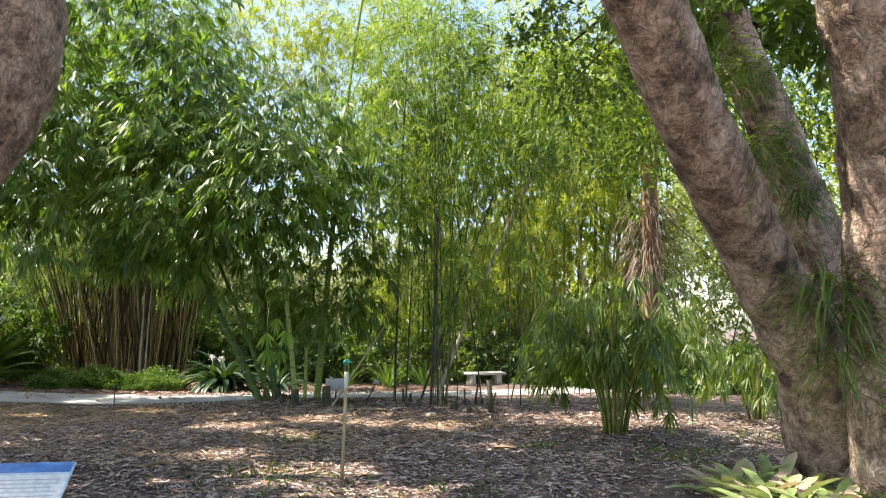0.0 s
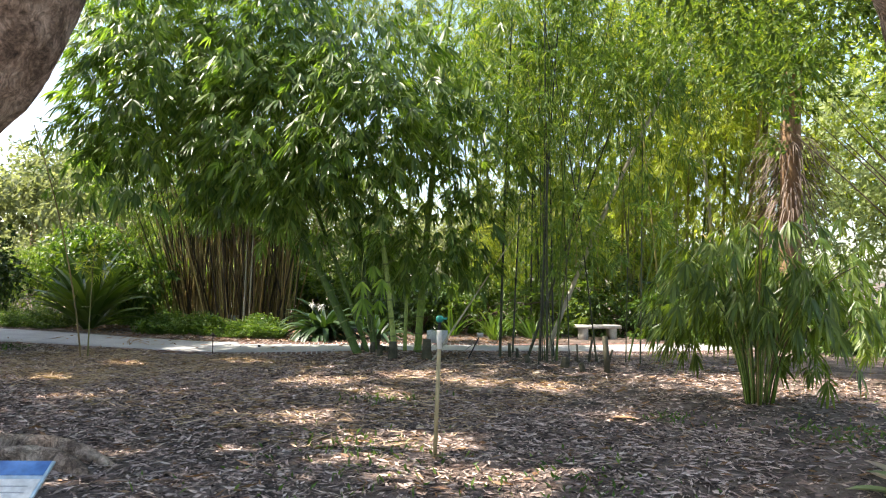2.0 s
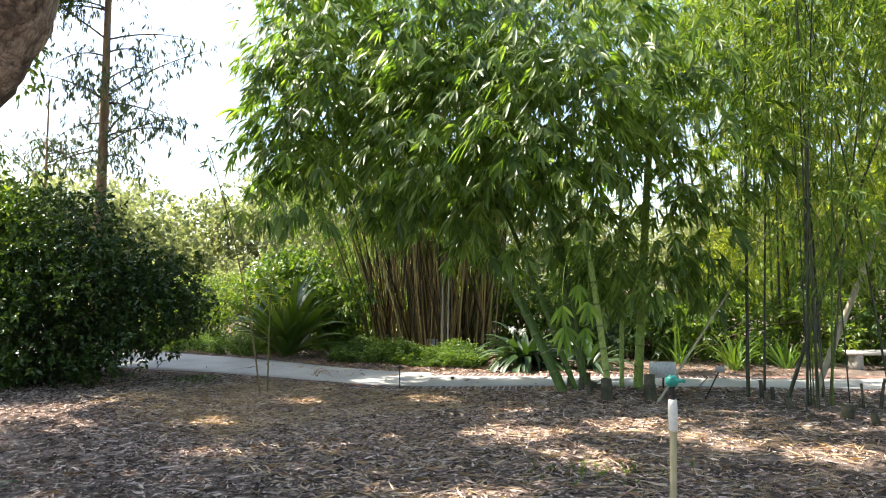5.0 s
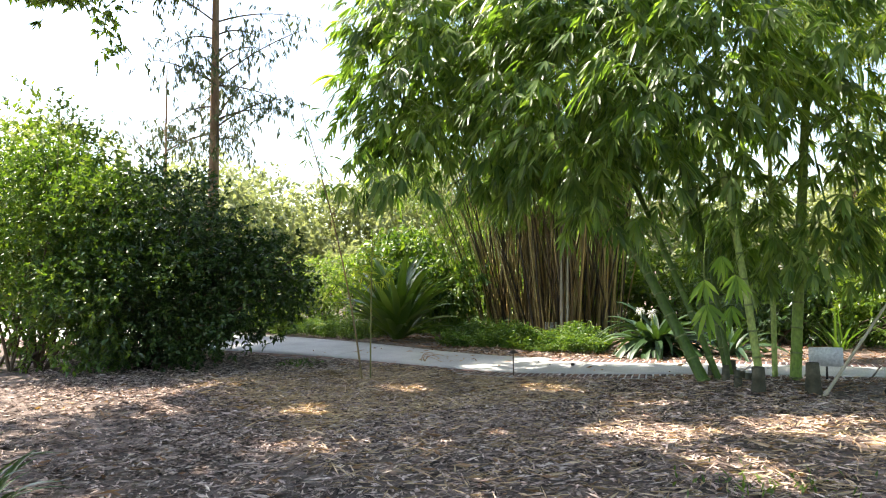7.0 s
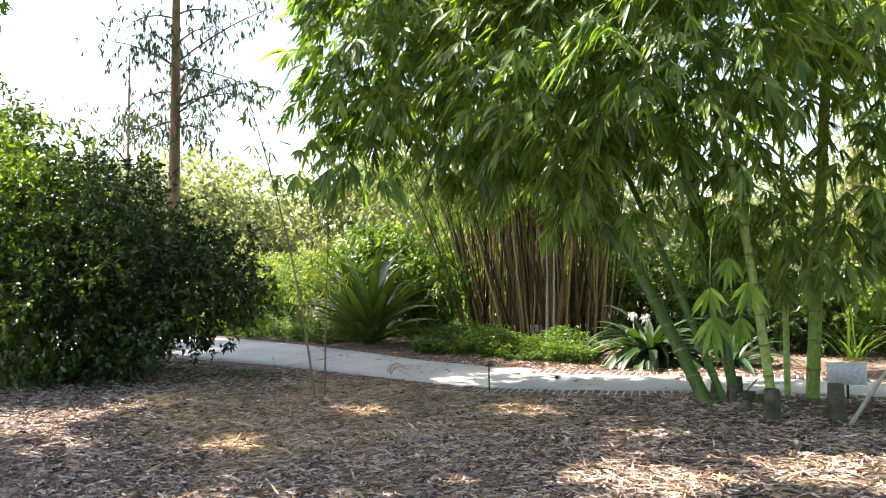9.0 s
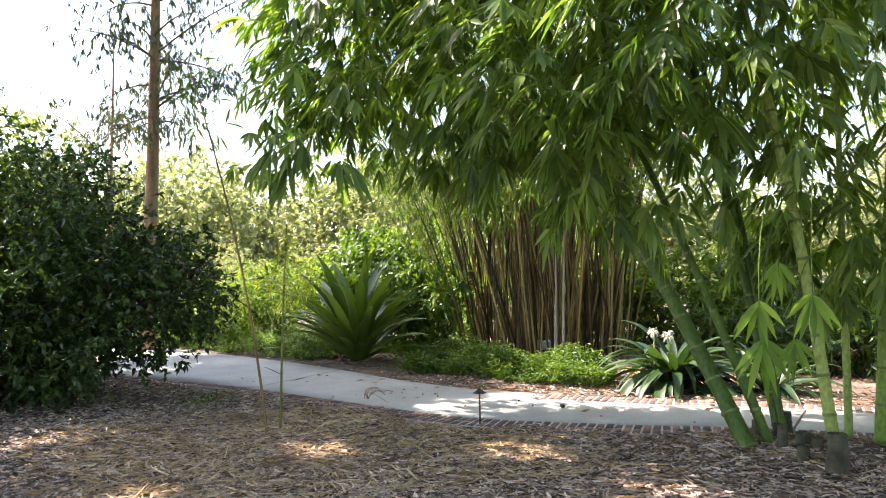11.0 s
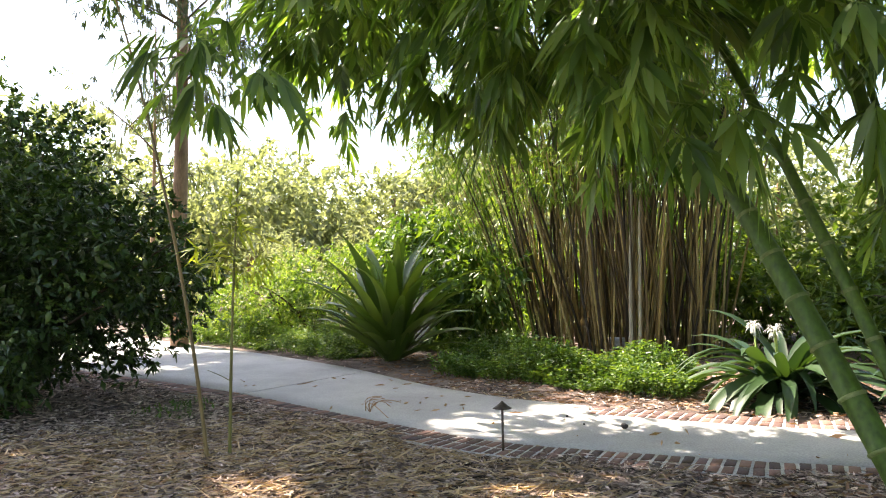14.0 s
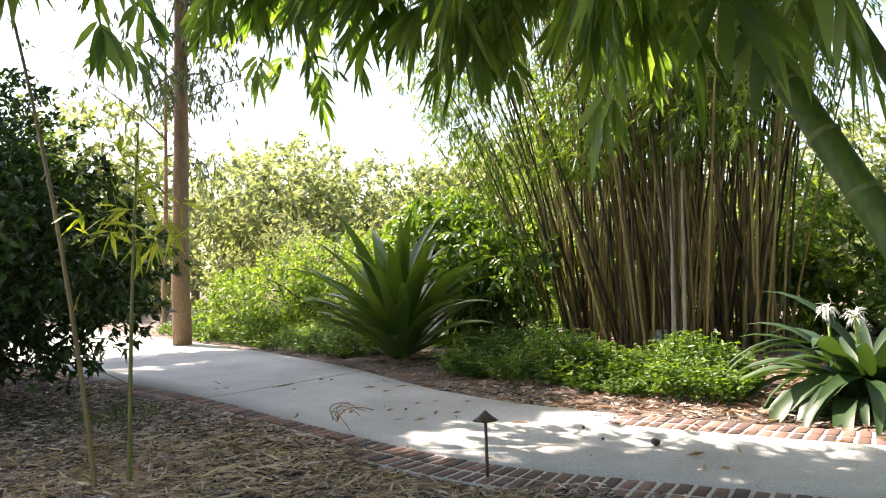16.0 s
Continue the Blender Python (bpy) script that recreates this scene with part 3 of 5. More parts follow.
def litter(name, xy, length, width, mat, label, lift=0.008):
    g = Geo()
    n = len(xy)
    a = rng.uniform(0, 2 * np.pi, n)
    d = np.column_stack([np.cos(a), np.sin(a), rng.normal(0, 0.16, n)])
    z = ground_height(xy) + lift + rng.random(n) * 0.012
    ln = length * rng.lognormal(0, 0.45, n)
    g.blades(np.column_stack([xy, z]) - d * ln[:, None] * 0.5, d, ln, width * rng.uniform(0.5, 1.5, n), 0.0, 0.35, 0.5)
    return tagged(part(name, g, mat), label, "litter", kind="stuff")


litter("wood_chips", np.vstack([scatter(52000, -15, 3.5, 3, 15, 0.0), scatter(26000, -13, -6, 7, 12, 0.06), scatter(16000, -14.5, -8, 4.5, 8.8, 0.0), spill(9000, 0.13), scatter(11000, -18.5, -13, 3.5, 9.5), scatter(14000, -9, 0, 3.5, 9), scatter(9000, -20, 4, 1, 24)]), 0.088, 0.02, CHIP, "scattered brown wood chips and straw on the mulch")
litter("straw", np.vstack([scatter(5000, -14, -3, 5.5, 12, 0.05), scatter(4500, -13.5, -9, 6, 10.5, 0.04)]), 0.19, 0.017, leaf_material("straw", (0.20, 0.135, 0.08), (0.47, 0.34, 0.22), (0.72, 0.57, 0.40), 0.8, 0.1), "dry straw-coloured bamboo leaves on the mulch", 0.015)
litter("dry_leaves", np.vstack([scatter(2600, -14, 3, 3.5, 16, 0.1), scatter(170, -17, -9, 8, 14, 3)]), 0.11, 0.03, leaf_material("fallen_leaf", (0.16, 0.08, 0.04), (0.28, 0.16, 0.09), (0.40, 0.26, 0.16), 0.7, 0.15), "fallen dry brown leaves", 0.016)
litter("far_bed_litter", np.vstack([scatter(5000, -19, -7, 11, 18, -0.05)]), 0.12, 0.025, leaf_material("reddish_litter", (0.14, 0.07, 0.04), (0.24, 0.13, 0.08), (0.34, 0.22, 0.14), 0.8, 0.1), "reddish dead leaves along the planting bed", 0.012)
g = Geo()
for cx, cy, r, n in ((-3.4, 5.9, 0.9, 130), (-1.2, 6.0, 1.0, 120), (-4.9, 8.2, 0.6, 90), (0.3, 9.6, 1.0, 240), (-2.6, 4.8, 1.2, 90), (-1.5, 9.2, 0.4, 60), (1.2, 11.6, 0.9, 160), (-14.6, 7.8, 0.5, 120)):
    xy = np.column_stack([cx + rng.normal(0, r * 0.5, n), cy + rng.normal(0, r * 0.5, n)])
    d = np.column_stack([rng.normal(0, 0.5, (n, 2)), rng.uniform(0.5, 1.0, n)])
    g.blades(np.column_stack([xy, ground_height(xy)]), d, rng.uniform(0.05, 0.14, n), 0.025, 0.2)
tagged(part("grass_sprouts", g, LEAF_BED), "sparse green weeds sprouting through the mulch", "weeds", kind="stuff")


# ---- bamboo clump beside the path ----
def near_clump():
    t = thing("bamboo_clump", (-8.0, 11.8, 0.0), "large green bamboo clump with drooping leaves beside the path", "bamboo")
    # base, way it leans, height, radius, arch
    for base, lean, h, r, arch in (((-8.5, 11.65, -0.02), (-5.0, -0.5), 7.2, 0.085, 0.15), ((-8.42, 11.85, -0.02), (-4.5, 0.1), 7.2, 0.05, 0.2),
                                   ((-8.95, 12.65, 0), (-2.4, -0.5), 9.0, 0.07, 0.3), ((-7.85, 11.95, 0), (-1.7, -1.0), 8.4, 0.055, 0.55),
                                   ((-7.95, 12.8, 0), (0.7, 0.4), 9.5, 0.078, 0.3), ((-8.35, 12.9, 0), (-0.9, 1.4), 9.0, 0.04, 0.4),
                                   ((-8.7, 12.4, 0), (-3.0, 1.0), 8.0, 0.035, 0.3)):
        c = culm(t, base, lean, h, r, CULM_GREEN, arch, 12)
        if r >= 0.05:
            p, rad = noded(culm_points(base, lean, h, arch, 14), r, r * 0.35, 0.35)
            for i in range(2, min(len(p) - 3, 40), 3):
                ring = Geo()
                up = unit(p[i + 1] - p[i - 1])
                ring.tube([p[i] - up * 0.02, p[i] - up * 0.006, p[i] + up * 0.006, p[i] + up * 0.014], np.array([0.9, 1.025, 1.02, 0.9]) * rad[i], 12, cap=False)
                part("node", ring, NODE, c)
    culm(t, (-7.0, 12.0, 0), (0.9, 1.7), 2.6, 0.022, CULM_PALE, 0.0, 8)
    crown = [((-12.7, 9.5, 5.3), (2.1, 1.5, 1.6)), ((-13.6, 9.8, 4.9), (1.2, 1.1, 1.1)), ((-10.7, 10.8, 5.0), (1.8, 1.4, 1.6)),
             ((-9.8, 10.1, 5.0), (1.3, 1.0, 1.5)), ((-8.3, 11.3, 4.8), (1.9, 1.6, 1.8)), ((-6.6, 12.2, 4.9), (1.5, 1.4, 1.6)),
             ((-9.0, 13.0, 5.0), (2.0, 1.5, 1.9)), ((-7.8, 11.0, 5.7), (1.5, 1.0, 0.8)), ((-11.0, 11.5, 7.2), (2.0, 1.5, 1.7)), ((-11.4, 10.6, 8.9), (1.9, 1.5, 1.3))]
    skirt = [((-13.2, 9.4, 6.9), (1.4, 1.2, 1.3)), ((-13.0, 9.8, 8.6), (1.5, 1.3, 1.2)), ((-14.2, 9.8, 3.9), (0.8, 0.7, 0.6)), ((-8.1, 12.4, 2.3), (0.9, 0.7, 0.8)), ((-7.0, 12.7, 2.5), (0.9, 0.7, 0.9)),
             ((-9.9, 10.4, 3.3), (0.8, 0.5, 0.6)), ((-10.7, 10.2, 3.9), (0.8, 0.5, 0.6)), ((-9.2, 10.6, 3.0), (0.6, 0.4, 0.5)), ((-10.5, 10.9, 3.4), (0.9, 0.8, 0.6)), ((-10.8, 13.5, 4.2), (1.0, 0.8, 1.1)), ((-10.2, 14.2, 5.0), (1.2, 0.9, 1.4)), ((-7.3, 12.3, 3.1), (0.9, 0.9, 0.9)), ((-8.9, 12.7, 2.8), (0.9, 0.7, 0.8)), ((-9.6, 10.3, 3.4), (0.9, 0.7, 0.8))]
    P, D = in_blobs(crown + skirt, 4500, 9)
    fol, tw = Geo(), Geo()
    palm_fans(fol, tw, P, D, 0.32, 0.057, 7, 0.45, open_by=1.0)
    foot = [((-8.2, 12.2, 2.5), (0.6, 0.5, 0.9)), ((-7.4, 12.5, 2.3), (0.8, 0.5, 1.0)), ((-8.9, 12.5, 2.7), (0.7, 0.6, 0.8)), ((-7.8, 11.9, 1.7), (0.35, 0.35, 0.6))]
    Q, E = in_blobs(foot, 170, 6)
    palm_fans(fol, tw, Q, E, 0.26, 0.042, 7, 0.3, hang=0.8)
    low = [((-10.6, 10.7, 3.0), (1.0, 0.6, 0.5)), ((-11.6, 11.2, 3.3), (1.0, 0.8, 0.5)), ((-9.6, 10.5, 2.8), (0.8, 0.5, 0.45)), ((-11.2, 10.1, 3.5), (1.0, 0.5, 0.5)),
           ((-10.9, 8.2, 3.2), (0.5, 0.4, 0.4)), ((-11.7, 8.7, 3.3), (0.7, 0.5, 0.5)), ((-12.4, 9.2, 3.6), (0.8, 0.5, 0.5)), ((-12.5, 7.9, 3.4), (0.6, 0.5, 0.4)), ((-8.8, 10.6, 2.9), (0.7, 0.4, 0.5)), ((-8.4, 10.4, 3.7), (0.8, 0.5, 0.6))]
    Q, E = in_blobs(low, 340, 7)
    palm_fans(fol, tw, Q, E, 0.34, 0.062, 7, 0.4, hang=0.9, open_by=0.95)
    P = np.vstack([P, Q])
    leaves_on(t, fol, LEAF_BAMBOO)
    leaves_on(t, tw, CULM_GREEN, "twig_growth")
    # branches that carry the leaf masses
    br = Geo()
    tops = np.array([(-9.5, 11.1, 3.6), (-10.6, 11.0, 5.2), (-9.2, 12.3, 5.0), (-8.0, 12.2, 5.0), (-7.5, 12.6, 5.2), (-8.2, 13.0, 5.5), (-12.0, 10.2, 5.2), (-13.0, 9.7, 6.4), (-11.8, 9.2, 4.2), (-12.6, 9.8, 8.0), (-11.2, 10.9, 7.8)])
    for p in P[::14]:
        a = tops[np.argmin(np.linalg.norm(tops - p, axis=1))] + rng.normal(0, 0.15, 3)
        br.tube(bez(a, (a + p) / 2 + np.array([0, 0, 0.5]), p, 6), np.linspace(0.008, 0.003, 6), 4, cap=False)
    leaves_on(t, br, CULM_GREEN, "branchwork")
    # low leaf sprays hanging out from the foot, sunlight put into their bright colour
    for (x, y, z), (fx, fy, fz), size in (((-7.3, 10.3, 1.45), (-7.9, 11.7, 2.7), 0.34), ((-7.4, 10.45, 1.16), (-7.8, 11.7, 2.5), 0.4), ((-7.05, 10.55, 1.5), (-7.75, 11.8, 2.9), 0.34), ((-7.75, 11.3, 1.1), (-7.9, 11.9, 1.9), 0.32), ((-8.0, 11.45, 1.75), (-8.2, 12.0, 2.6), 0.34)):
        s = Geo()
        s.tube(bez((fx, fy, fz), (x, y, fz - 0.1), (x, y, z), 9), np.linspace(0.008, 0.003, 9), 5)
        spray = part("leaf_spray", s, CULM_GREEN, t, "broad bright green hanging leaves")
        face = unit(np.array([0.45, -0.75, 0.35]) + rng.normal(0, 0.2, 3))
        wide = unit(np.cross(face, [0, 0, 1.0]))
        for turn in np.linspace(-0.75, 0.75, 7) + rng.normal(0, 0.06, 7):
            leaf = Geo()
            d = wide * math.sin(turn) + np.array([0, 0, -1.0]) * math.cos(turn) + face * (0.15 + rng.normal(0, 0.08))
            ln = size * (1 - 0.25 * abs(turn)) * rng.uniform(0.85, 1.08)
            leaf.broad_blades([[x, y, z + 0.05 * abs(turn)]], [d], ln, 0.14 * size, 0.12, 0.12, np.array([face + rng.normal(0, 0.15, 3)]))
            part("leaf", leaf, LEAF_YOUNG_SUN, spray)
    for x, y, h, r in ((-7.54, 11.5, 0.36, 0.085), (-7.2, 12.1, 0.40, 0.09), (-8.75, 12.05, 0.22, 0.06), (-7.85, 11.5, 0.2, 0.055), (-7.4, 12.4, 0.25, 0.05), (-8.6, 12.15, 0.2, 0.05), (-8.2, 12.0, 0.2, 0.06), (-8.22, 11.72, 0.3, 0.045), (-8.1, 11.8, 0.24, 0.045), (-8.0, 11.9, 0.2, 0.05), (-8.78, 12.5, 0.26, 0.07)):
        s = Geo()
        s.tube([(x, y, -0.05), (x, y, 0.05), (x, y, h * 0.55), (x, y, h * 0.6), (x, y, h * 0.65), (x, y, h), (x, y, h - 0.03)], np.array([1.25, 1.1, 0.95, 1.06, 0.95, 0.9, 0.7]) * r, 12, 0.12, 9.0)
        part("stump", s, STUMP, t, "cut dark bamboo stump", smooth=True)
    return t


near_clump()


# ---- grove of slender culms behind the clump, by the path ----
def slender_grove():
    t = thing("slender_bamboo_grove", (-5.3, 13.4, 0.0), "slender dark bamboo culms with fine light leaves", "bamboo")
    for i in range(17):
        x, y = -5.0 + rng.normal(0, 0.22), 13.1 + rng.normal(0, 0.25)
        lean = (rng.normal(0, 0.75), rng.normal(0.1, 0.7))
        if i >= 11:
            x, y, lean = -5.4 + rng.uniform(-1.2, 1.7), 13.9 + rng.uniform(-0.5, 1.0), (rng.normal(0.1, 0.9), rng.normal(0.1, 0.8))
        culm(t, (x, y, -0.02), lean, rng.uniform(6.5, 10), rng.uniform(0.009, 0.024), (CULM_BLACK, CULM_BLACK, CULM_BLACK, CULM_GREEN, CULM_BLACK)[i % 5], 0.35, 7)
    culm(t, (-6.35, 13.4, -0.02), (0.1, 0.2), 8.5, 0.03, CULM_BLACK, 0.3, 8)
    culm(t, (-5.85, 13.6, -0.02), (1.9, 1.0), 6.0, 0.032, CULM_BLACK, 0.1, 8)
    for x, y, h, r in ((-3.82, 12.75, 0.62, 0.05), (-4.55, 13.6, 0.46, 0.022), (-4.72, 13.5, 0.38, 0.018), (-4.4, 13.7, 0.3, 0.02), (-6.15, 13.45, 0.3, 0.03), (-5.95, 13.4, 0.22, 0.03), (-4.6, 12.7, 0.2, 0.08), (-4.2, 12.6, 0.14, 0.05), (-5.35, 12.75, 0.18, 0.05), (-4.0, 13.2, 0.35, 0.02)):
        s = Geo()
        bow = rng.normal(0, 0.06)
        s.tube([(x, y, -0.05), (x + bow * 0.4, y, h * 0.5), (x + bow, y, h), (x + bow, y, h - 0.02)], np.array([1.15, 1, 0.95, 0.7]) * r, 10, 0.1, 8)
        part("stump", s, STUMP, t, "cut dark bamboo stump", smooth=True)
    # one fallen culm leaning across
    g = Geo()
    p, rad = noded(bez((-5.4, 13.6, 0.2), (-4.6, 14.2, 3.0), (-3.1, 14.9, 6.2), 16), 0.045, 0.035)
    g.tube(p, rad, 9)
    part("leaning_culm", g, CULM_PALE, t, "pale dead culm leaning over", smooth=True)
    P, D = in_blobs([((-5.4, 13.8, 5.6), (1.9, 1.4, 2.6)), ((-4.2, 14.2, 6.5), (1.7, 1.5, 2.4)), ((-6.2, 13.8, 7.5), (1.8, 1.6, 2.4)), ((-5.3, 13.4, 3.0), (1.3, 0.8, 1.2)), ((-4.6, 13.3, 2.4), (1.4, 0.7, 0.9)), ((-3.7, 13.9, 4.8), (1.2, 1.0, 1.5))], 4300, 26)
    fol = Geo()
    sprays(fol, None, P, D + np.array([0, 0, -0.1]), 0.19, 0.028, 8, 0.35, 0.7, 0.25, 0.4)
    leaves_on(t, fol, LEAF_FINE)


slender_grove()


# ---- groves across the path ----
def grove(name, label, cx, cy, rx, ry, n, height, r, mats, leafmat, blobs, count, leaf, width, per=8, lean=0.5, fan=5.0, wild=2.5, bunch=30):
    t = thing(name, (cx, cy, 0), label, "bamboo")
    shared = []
    for k in range(4):
        g = Geo()
        p, rad = noded(culm_points((0, 0, -0.05), (rng.normal(0, lean), rng.normal(0, lean)), height, 0.35, 12), r, r * 0.4, 0.45)
        g.tube(p, rad, 7, cap=False)
        shared.append([g.mesh("culm", m, True) for m in mats])
    for i in range(n):
        a, q = rng.uniform(0, 2 * np.pi), rng.random() ** 0.5
        me = shared[i % 4][rng.integers(len(mats))]
        s = rng.uniform(0.75, 1.25)
        part("culm", me, None, t, at=Matrix.Translation((cx + math.cos(a) * q * rx, cy + math.sin(a) * q * ry, 0)) @ pose(0, 0, 0, -math.sin(a) * q * fan + rng.normal(0, wild), math.cos(a) * q * fan + rng.normal(0, wild), 0) @ pose(0, 0, 0, 0, 0, rng.uniform(0, 360)) @ Matrix.Diagonal((s, s, rng.uniform(0.85, 1.1), 1)))
    for ob in t.children:
        ob.matrix_parent_inverse = t.matrix_basis.inverted()
    fol = Geo()
    P, D = in_blobs(blobs, count, bunch)
    sprays(fol, None, P, D + np.array([0, 0, -0.1]), leaf, width, per, leaf * 1.4, 0.7, 0.25, 0.45)
    leaves_on(t, fol, leafmat)
    return t


# both groves below get their sunlit look from the lightened leaf colour
grove("yellow_bamboo_grove", "tall yellow bamboo grove with full sun painted into its leaves", -6.5, 21.8, 3.6, 1.6, 20, 11, 0.042, [CULM_YELLOW, CULM_GREEN, CULM_YELLOW], LEAF_YELLOW_SUN,
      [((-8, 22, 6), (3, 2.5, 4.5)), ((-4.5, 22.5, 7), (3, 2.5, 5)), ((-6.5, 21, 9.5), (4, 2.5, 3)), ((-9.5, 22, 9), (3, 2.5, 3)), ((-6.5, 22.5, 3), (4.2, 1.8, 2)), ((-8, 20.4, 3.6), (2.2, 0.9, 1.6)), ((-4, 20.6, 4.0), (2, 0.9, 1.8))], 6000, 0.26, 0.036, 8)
grove("green_bamboo_grove", "green bamboo grove with pale stout culms", -4.3, 21.6, 1.3, 0.9, 8, 11, 0.07, [CULM_PALE, CULM_YELLOW, CULM_GREEN], LEAF_YELLOW_SUN,
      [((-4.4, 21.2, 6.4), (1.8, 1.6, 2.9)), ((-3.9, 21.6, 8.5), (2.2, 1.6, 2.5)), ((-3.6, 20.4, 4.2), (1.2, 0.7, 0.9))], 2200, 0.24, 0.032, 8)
# one culm in three takes the shaded colour, for the clump's dark inside
grove("brown_bamboo_clump", "dense tan bamboo clump with crowded upright culms", -17.75, 16.05, 2.3, 1.5, 290, 7.5, 0.023, [CULM_BROWN, CULM_BROWN, CULM_SHADED, CULM_BROWN, CULM_BROWN, CULM_SHADED], LEAF_FINE,
      [((-17.5, 16.2, 5.2), (3.2, 2.0, 2.2)), ((-19.6, 15.6, 4.4), (1.6, 1.3, 1.9)), ((-15.4, 16.2, 4.8), (1.8, 1.5, 2.0)), ((-17.5, 17, 8), (3.4, 2.2, 2.0)), ((-17.5, 17.4, 10.6), (3.2, 2.0, 2.2)), ((-20.2, 15.3, 2.6), (0.9, 0.7, 1.7)), ((-19.4, 15.6, 9.0), (2.2, 1.6, 2.0)), ((-18.6, 13.6, 9.6), (1.9, 1.2, 1.7)), ((-20.6, 13.4, 9.4), (1.4, 1.0, 1.5)), ((-17.6, 16.0, 12.0), (3.0, 1.8, 1.8)), ((-19.2, 15.0, 3.2), (0.8, 0.4, 1.0)), ((-17.6, 15.0, 4.3), (2.6, 0.4, 1.1)), ((-15.6, 15.0, 3.6), (0.9, 0.4, 1.2)), ((-16.2, 14.9, 5.4), (2.4, 0.5, 1.2)), ((-14.9, 15.5, 4.2), (1.0, 0.6, 1.4)), ((-19.4, 17.2, 1.6), (1.4, 0.6, 1.5)), ((-16.2, 17.8, 1.6), (1.8, 0.5, 1.5))], 10500, 0.2, 0.032, 8, 0.8, 5.0, 4.6, 14)
splay = thing("splayed_bamboo", (-18.3, 14.7, 0), "thin olive bamboo culms splaying from the tan clump", "bamboo")
for i in range(26):
    f = i / 25
    culm(splay, (-18.6 + rng.normal(0, 0.35), 14.9 - 0.5 * f + rng.normal(0, 0.15), -0.05), (-0.5 - 0.9 * f + rng.normal(0, 0.3), -0.7 - 1.4 * f + rng.normal(0, 0.3)), rng.uniform(4.5, 6.5), rng.uniform(0.012, 0.022), (CULM_BROWN, CULM_GREEN, CULM_BROWN)[i % 3], 0.35, 7)
P, D = in_blobs([((-19.3, 13.6, 4.2), (0.9, 0.8, 1.5)), ((-19.0, 14.0, 2.9), (0.7, 0.6, 1.0)), ((-19.8, 13.0, 5.2), (1.0, 0.8, 1.2)), ((-16.1, 14.9, 3.7), (1.5, 0.4, 0.8)), ((-17.3, 14.4, 3.6), (1.2, 0.4, 0.9)), ((-15.3, 15.4, 3.4), (0.9, 0.5, 0.9))], 1350, 12)
fol = Geo()
sprays(fol, None, P, D + np.array([0, 0, -0.2]), 0.17, 0.024, 8, 0.3, 0.7, 0.25, 0.5)
leaves_on(splay, fol, LEAF_FINE)
pale = thing("pale_culm_pair", (-16.0, 15.0, 0), "two pale dead bamboo culms against the clump", "bamboo")
for x, y, r in ((-16.0, 15.05, 0.04), (-15.85, 15.12, 0.03)):
    culm(pale, (x, y, -0.05), (0.1, 0.15), 5.5, r, CULM_PALE, 0.2)
# green clump in the sun-lightened leaf colour, to look backlit
grove("back_bamboo_clump", "green bamboo clump behind the planting bed", -9.8, 19.6, 1.6, 1.0, 16, 9, 0.04, [CULM_GREEN, CULM_BLACK], LEAF_YELLOW_SUN,
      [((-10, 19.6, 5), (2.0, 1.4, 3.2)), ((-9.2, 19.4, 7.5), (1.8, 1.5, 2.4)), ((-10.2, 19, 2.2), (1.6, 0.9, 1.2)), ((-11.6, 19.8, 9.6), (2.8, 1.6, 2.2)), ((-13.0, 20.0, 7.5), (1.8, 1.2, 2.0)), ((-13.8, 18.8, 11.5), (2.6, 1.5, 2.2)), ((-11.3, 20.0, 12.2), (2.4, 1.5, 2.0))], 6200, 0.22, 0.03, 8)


# ---- low broad-leaved bamboos on the mulch ----
def low_bamboo(x, y, h, w, n, label):
    t = thing("low_bamboo", (x, y, 0), label, "shrub", "low bamboos on the mulch")
    for i in range(n):
        a, q = rng.uniform(0, 2 * np.pi), rng.uniform(0.3, 1)
        hh = h * rng.uniform(0.6, 1.0)
        g = Geo()
        b = np.array([x + math.cos(a) * 0.18 * q, y + math.sin(a) * 0.18 * q, 0])
        tip = b + np.array([math.cos(a) * w * q, math.sin(a) * w * q, hh])
        g.tube(bez(b, b + np.array([math.cos(a) * w * 0.2 * q, math.sin(a) * w * 0.2 * q, hh * 0.8]), tip, 9), np.linspace(0.012, 0.005, 9), 6)
        part("cane", g, CULM_GREEN if i % 3 else CULM_BROWN, t, smooth=True)
    fol = Geo()
    P, D = in_blobs([((x, y, h * 0.7), (w, w, h * 0.32)), ((x - w * 0.45, y - 0.1, h * 0.48), (w * 0.6, w * 0.6, h * 0.26)), ((x + w * 0.45, y + 0.1, h * 0.52), (w * 0.65, w * 0.65, h * 0.27)), ((x + w * 0.7, y, h * 0.72), (w * 0.4, w * 0.4, h * 0.16))], int(125 * w * w * h), 6)
    palm_fans(fol, fol, P, D, 0.3, 0.037, 7, 0.25, 0.35, 0.95, 0.9)
    leaves_on(t, fol, LEAF_LOW)


low_bamboo(-0.95, 10.75, 2.3, 1.25, 52, "low bushy bamboo with drooping broad leaves")
low_bamboo(0.8, 14.2, 1.6, 0.95, 18, "small bushy bamboo with drooping leaves")


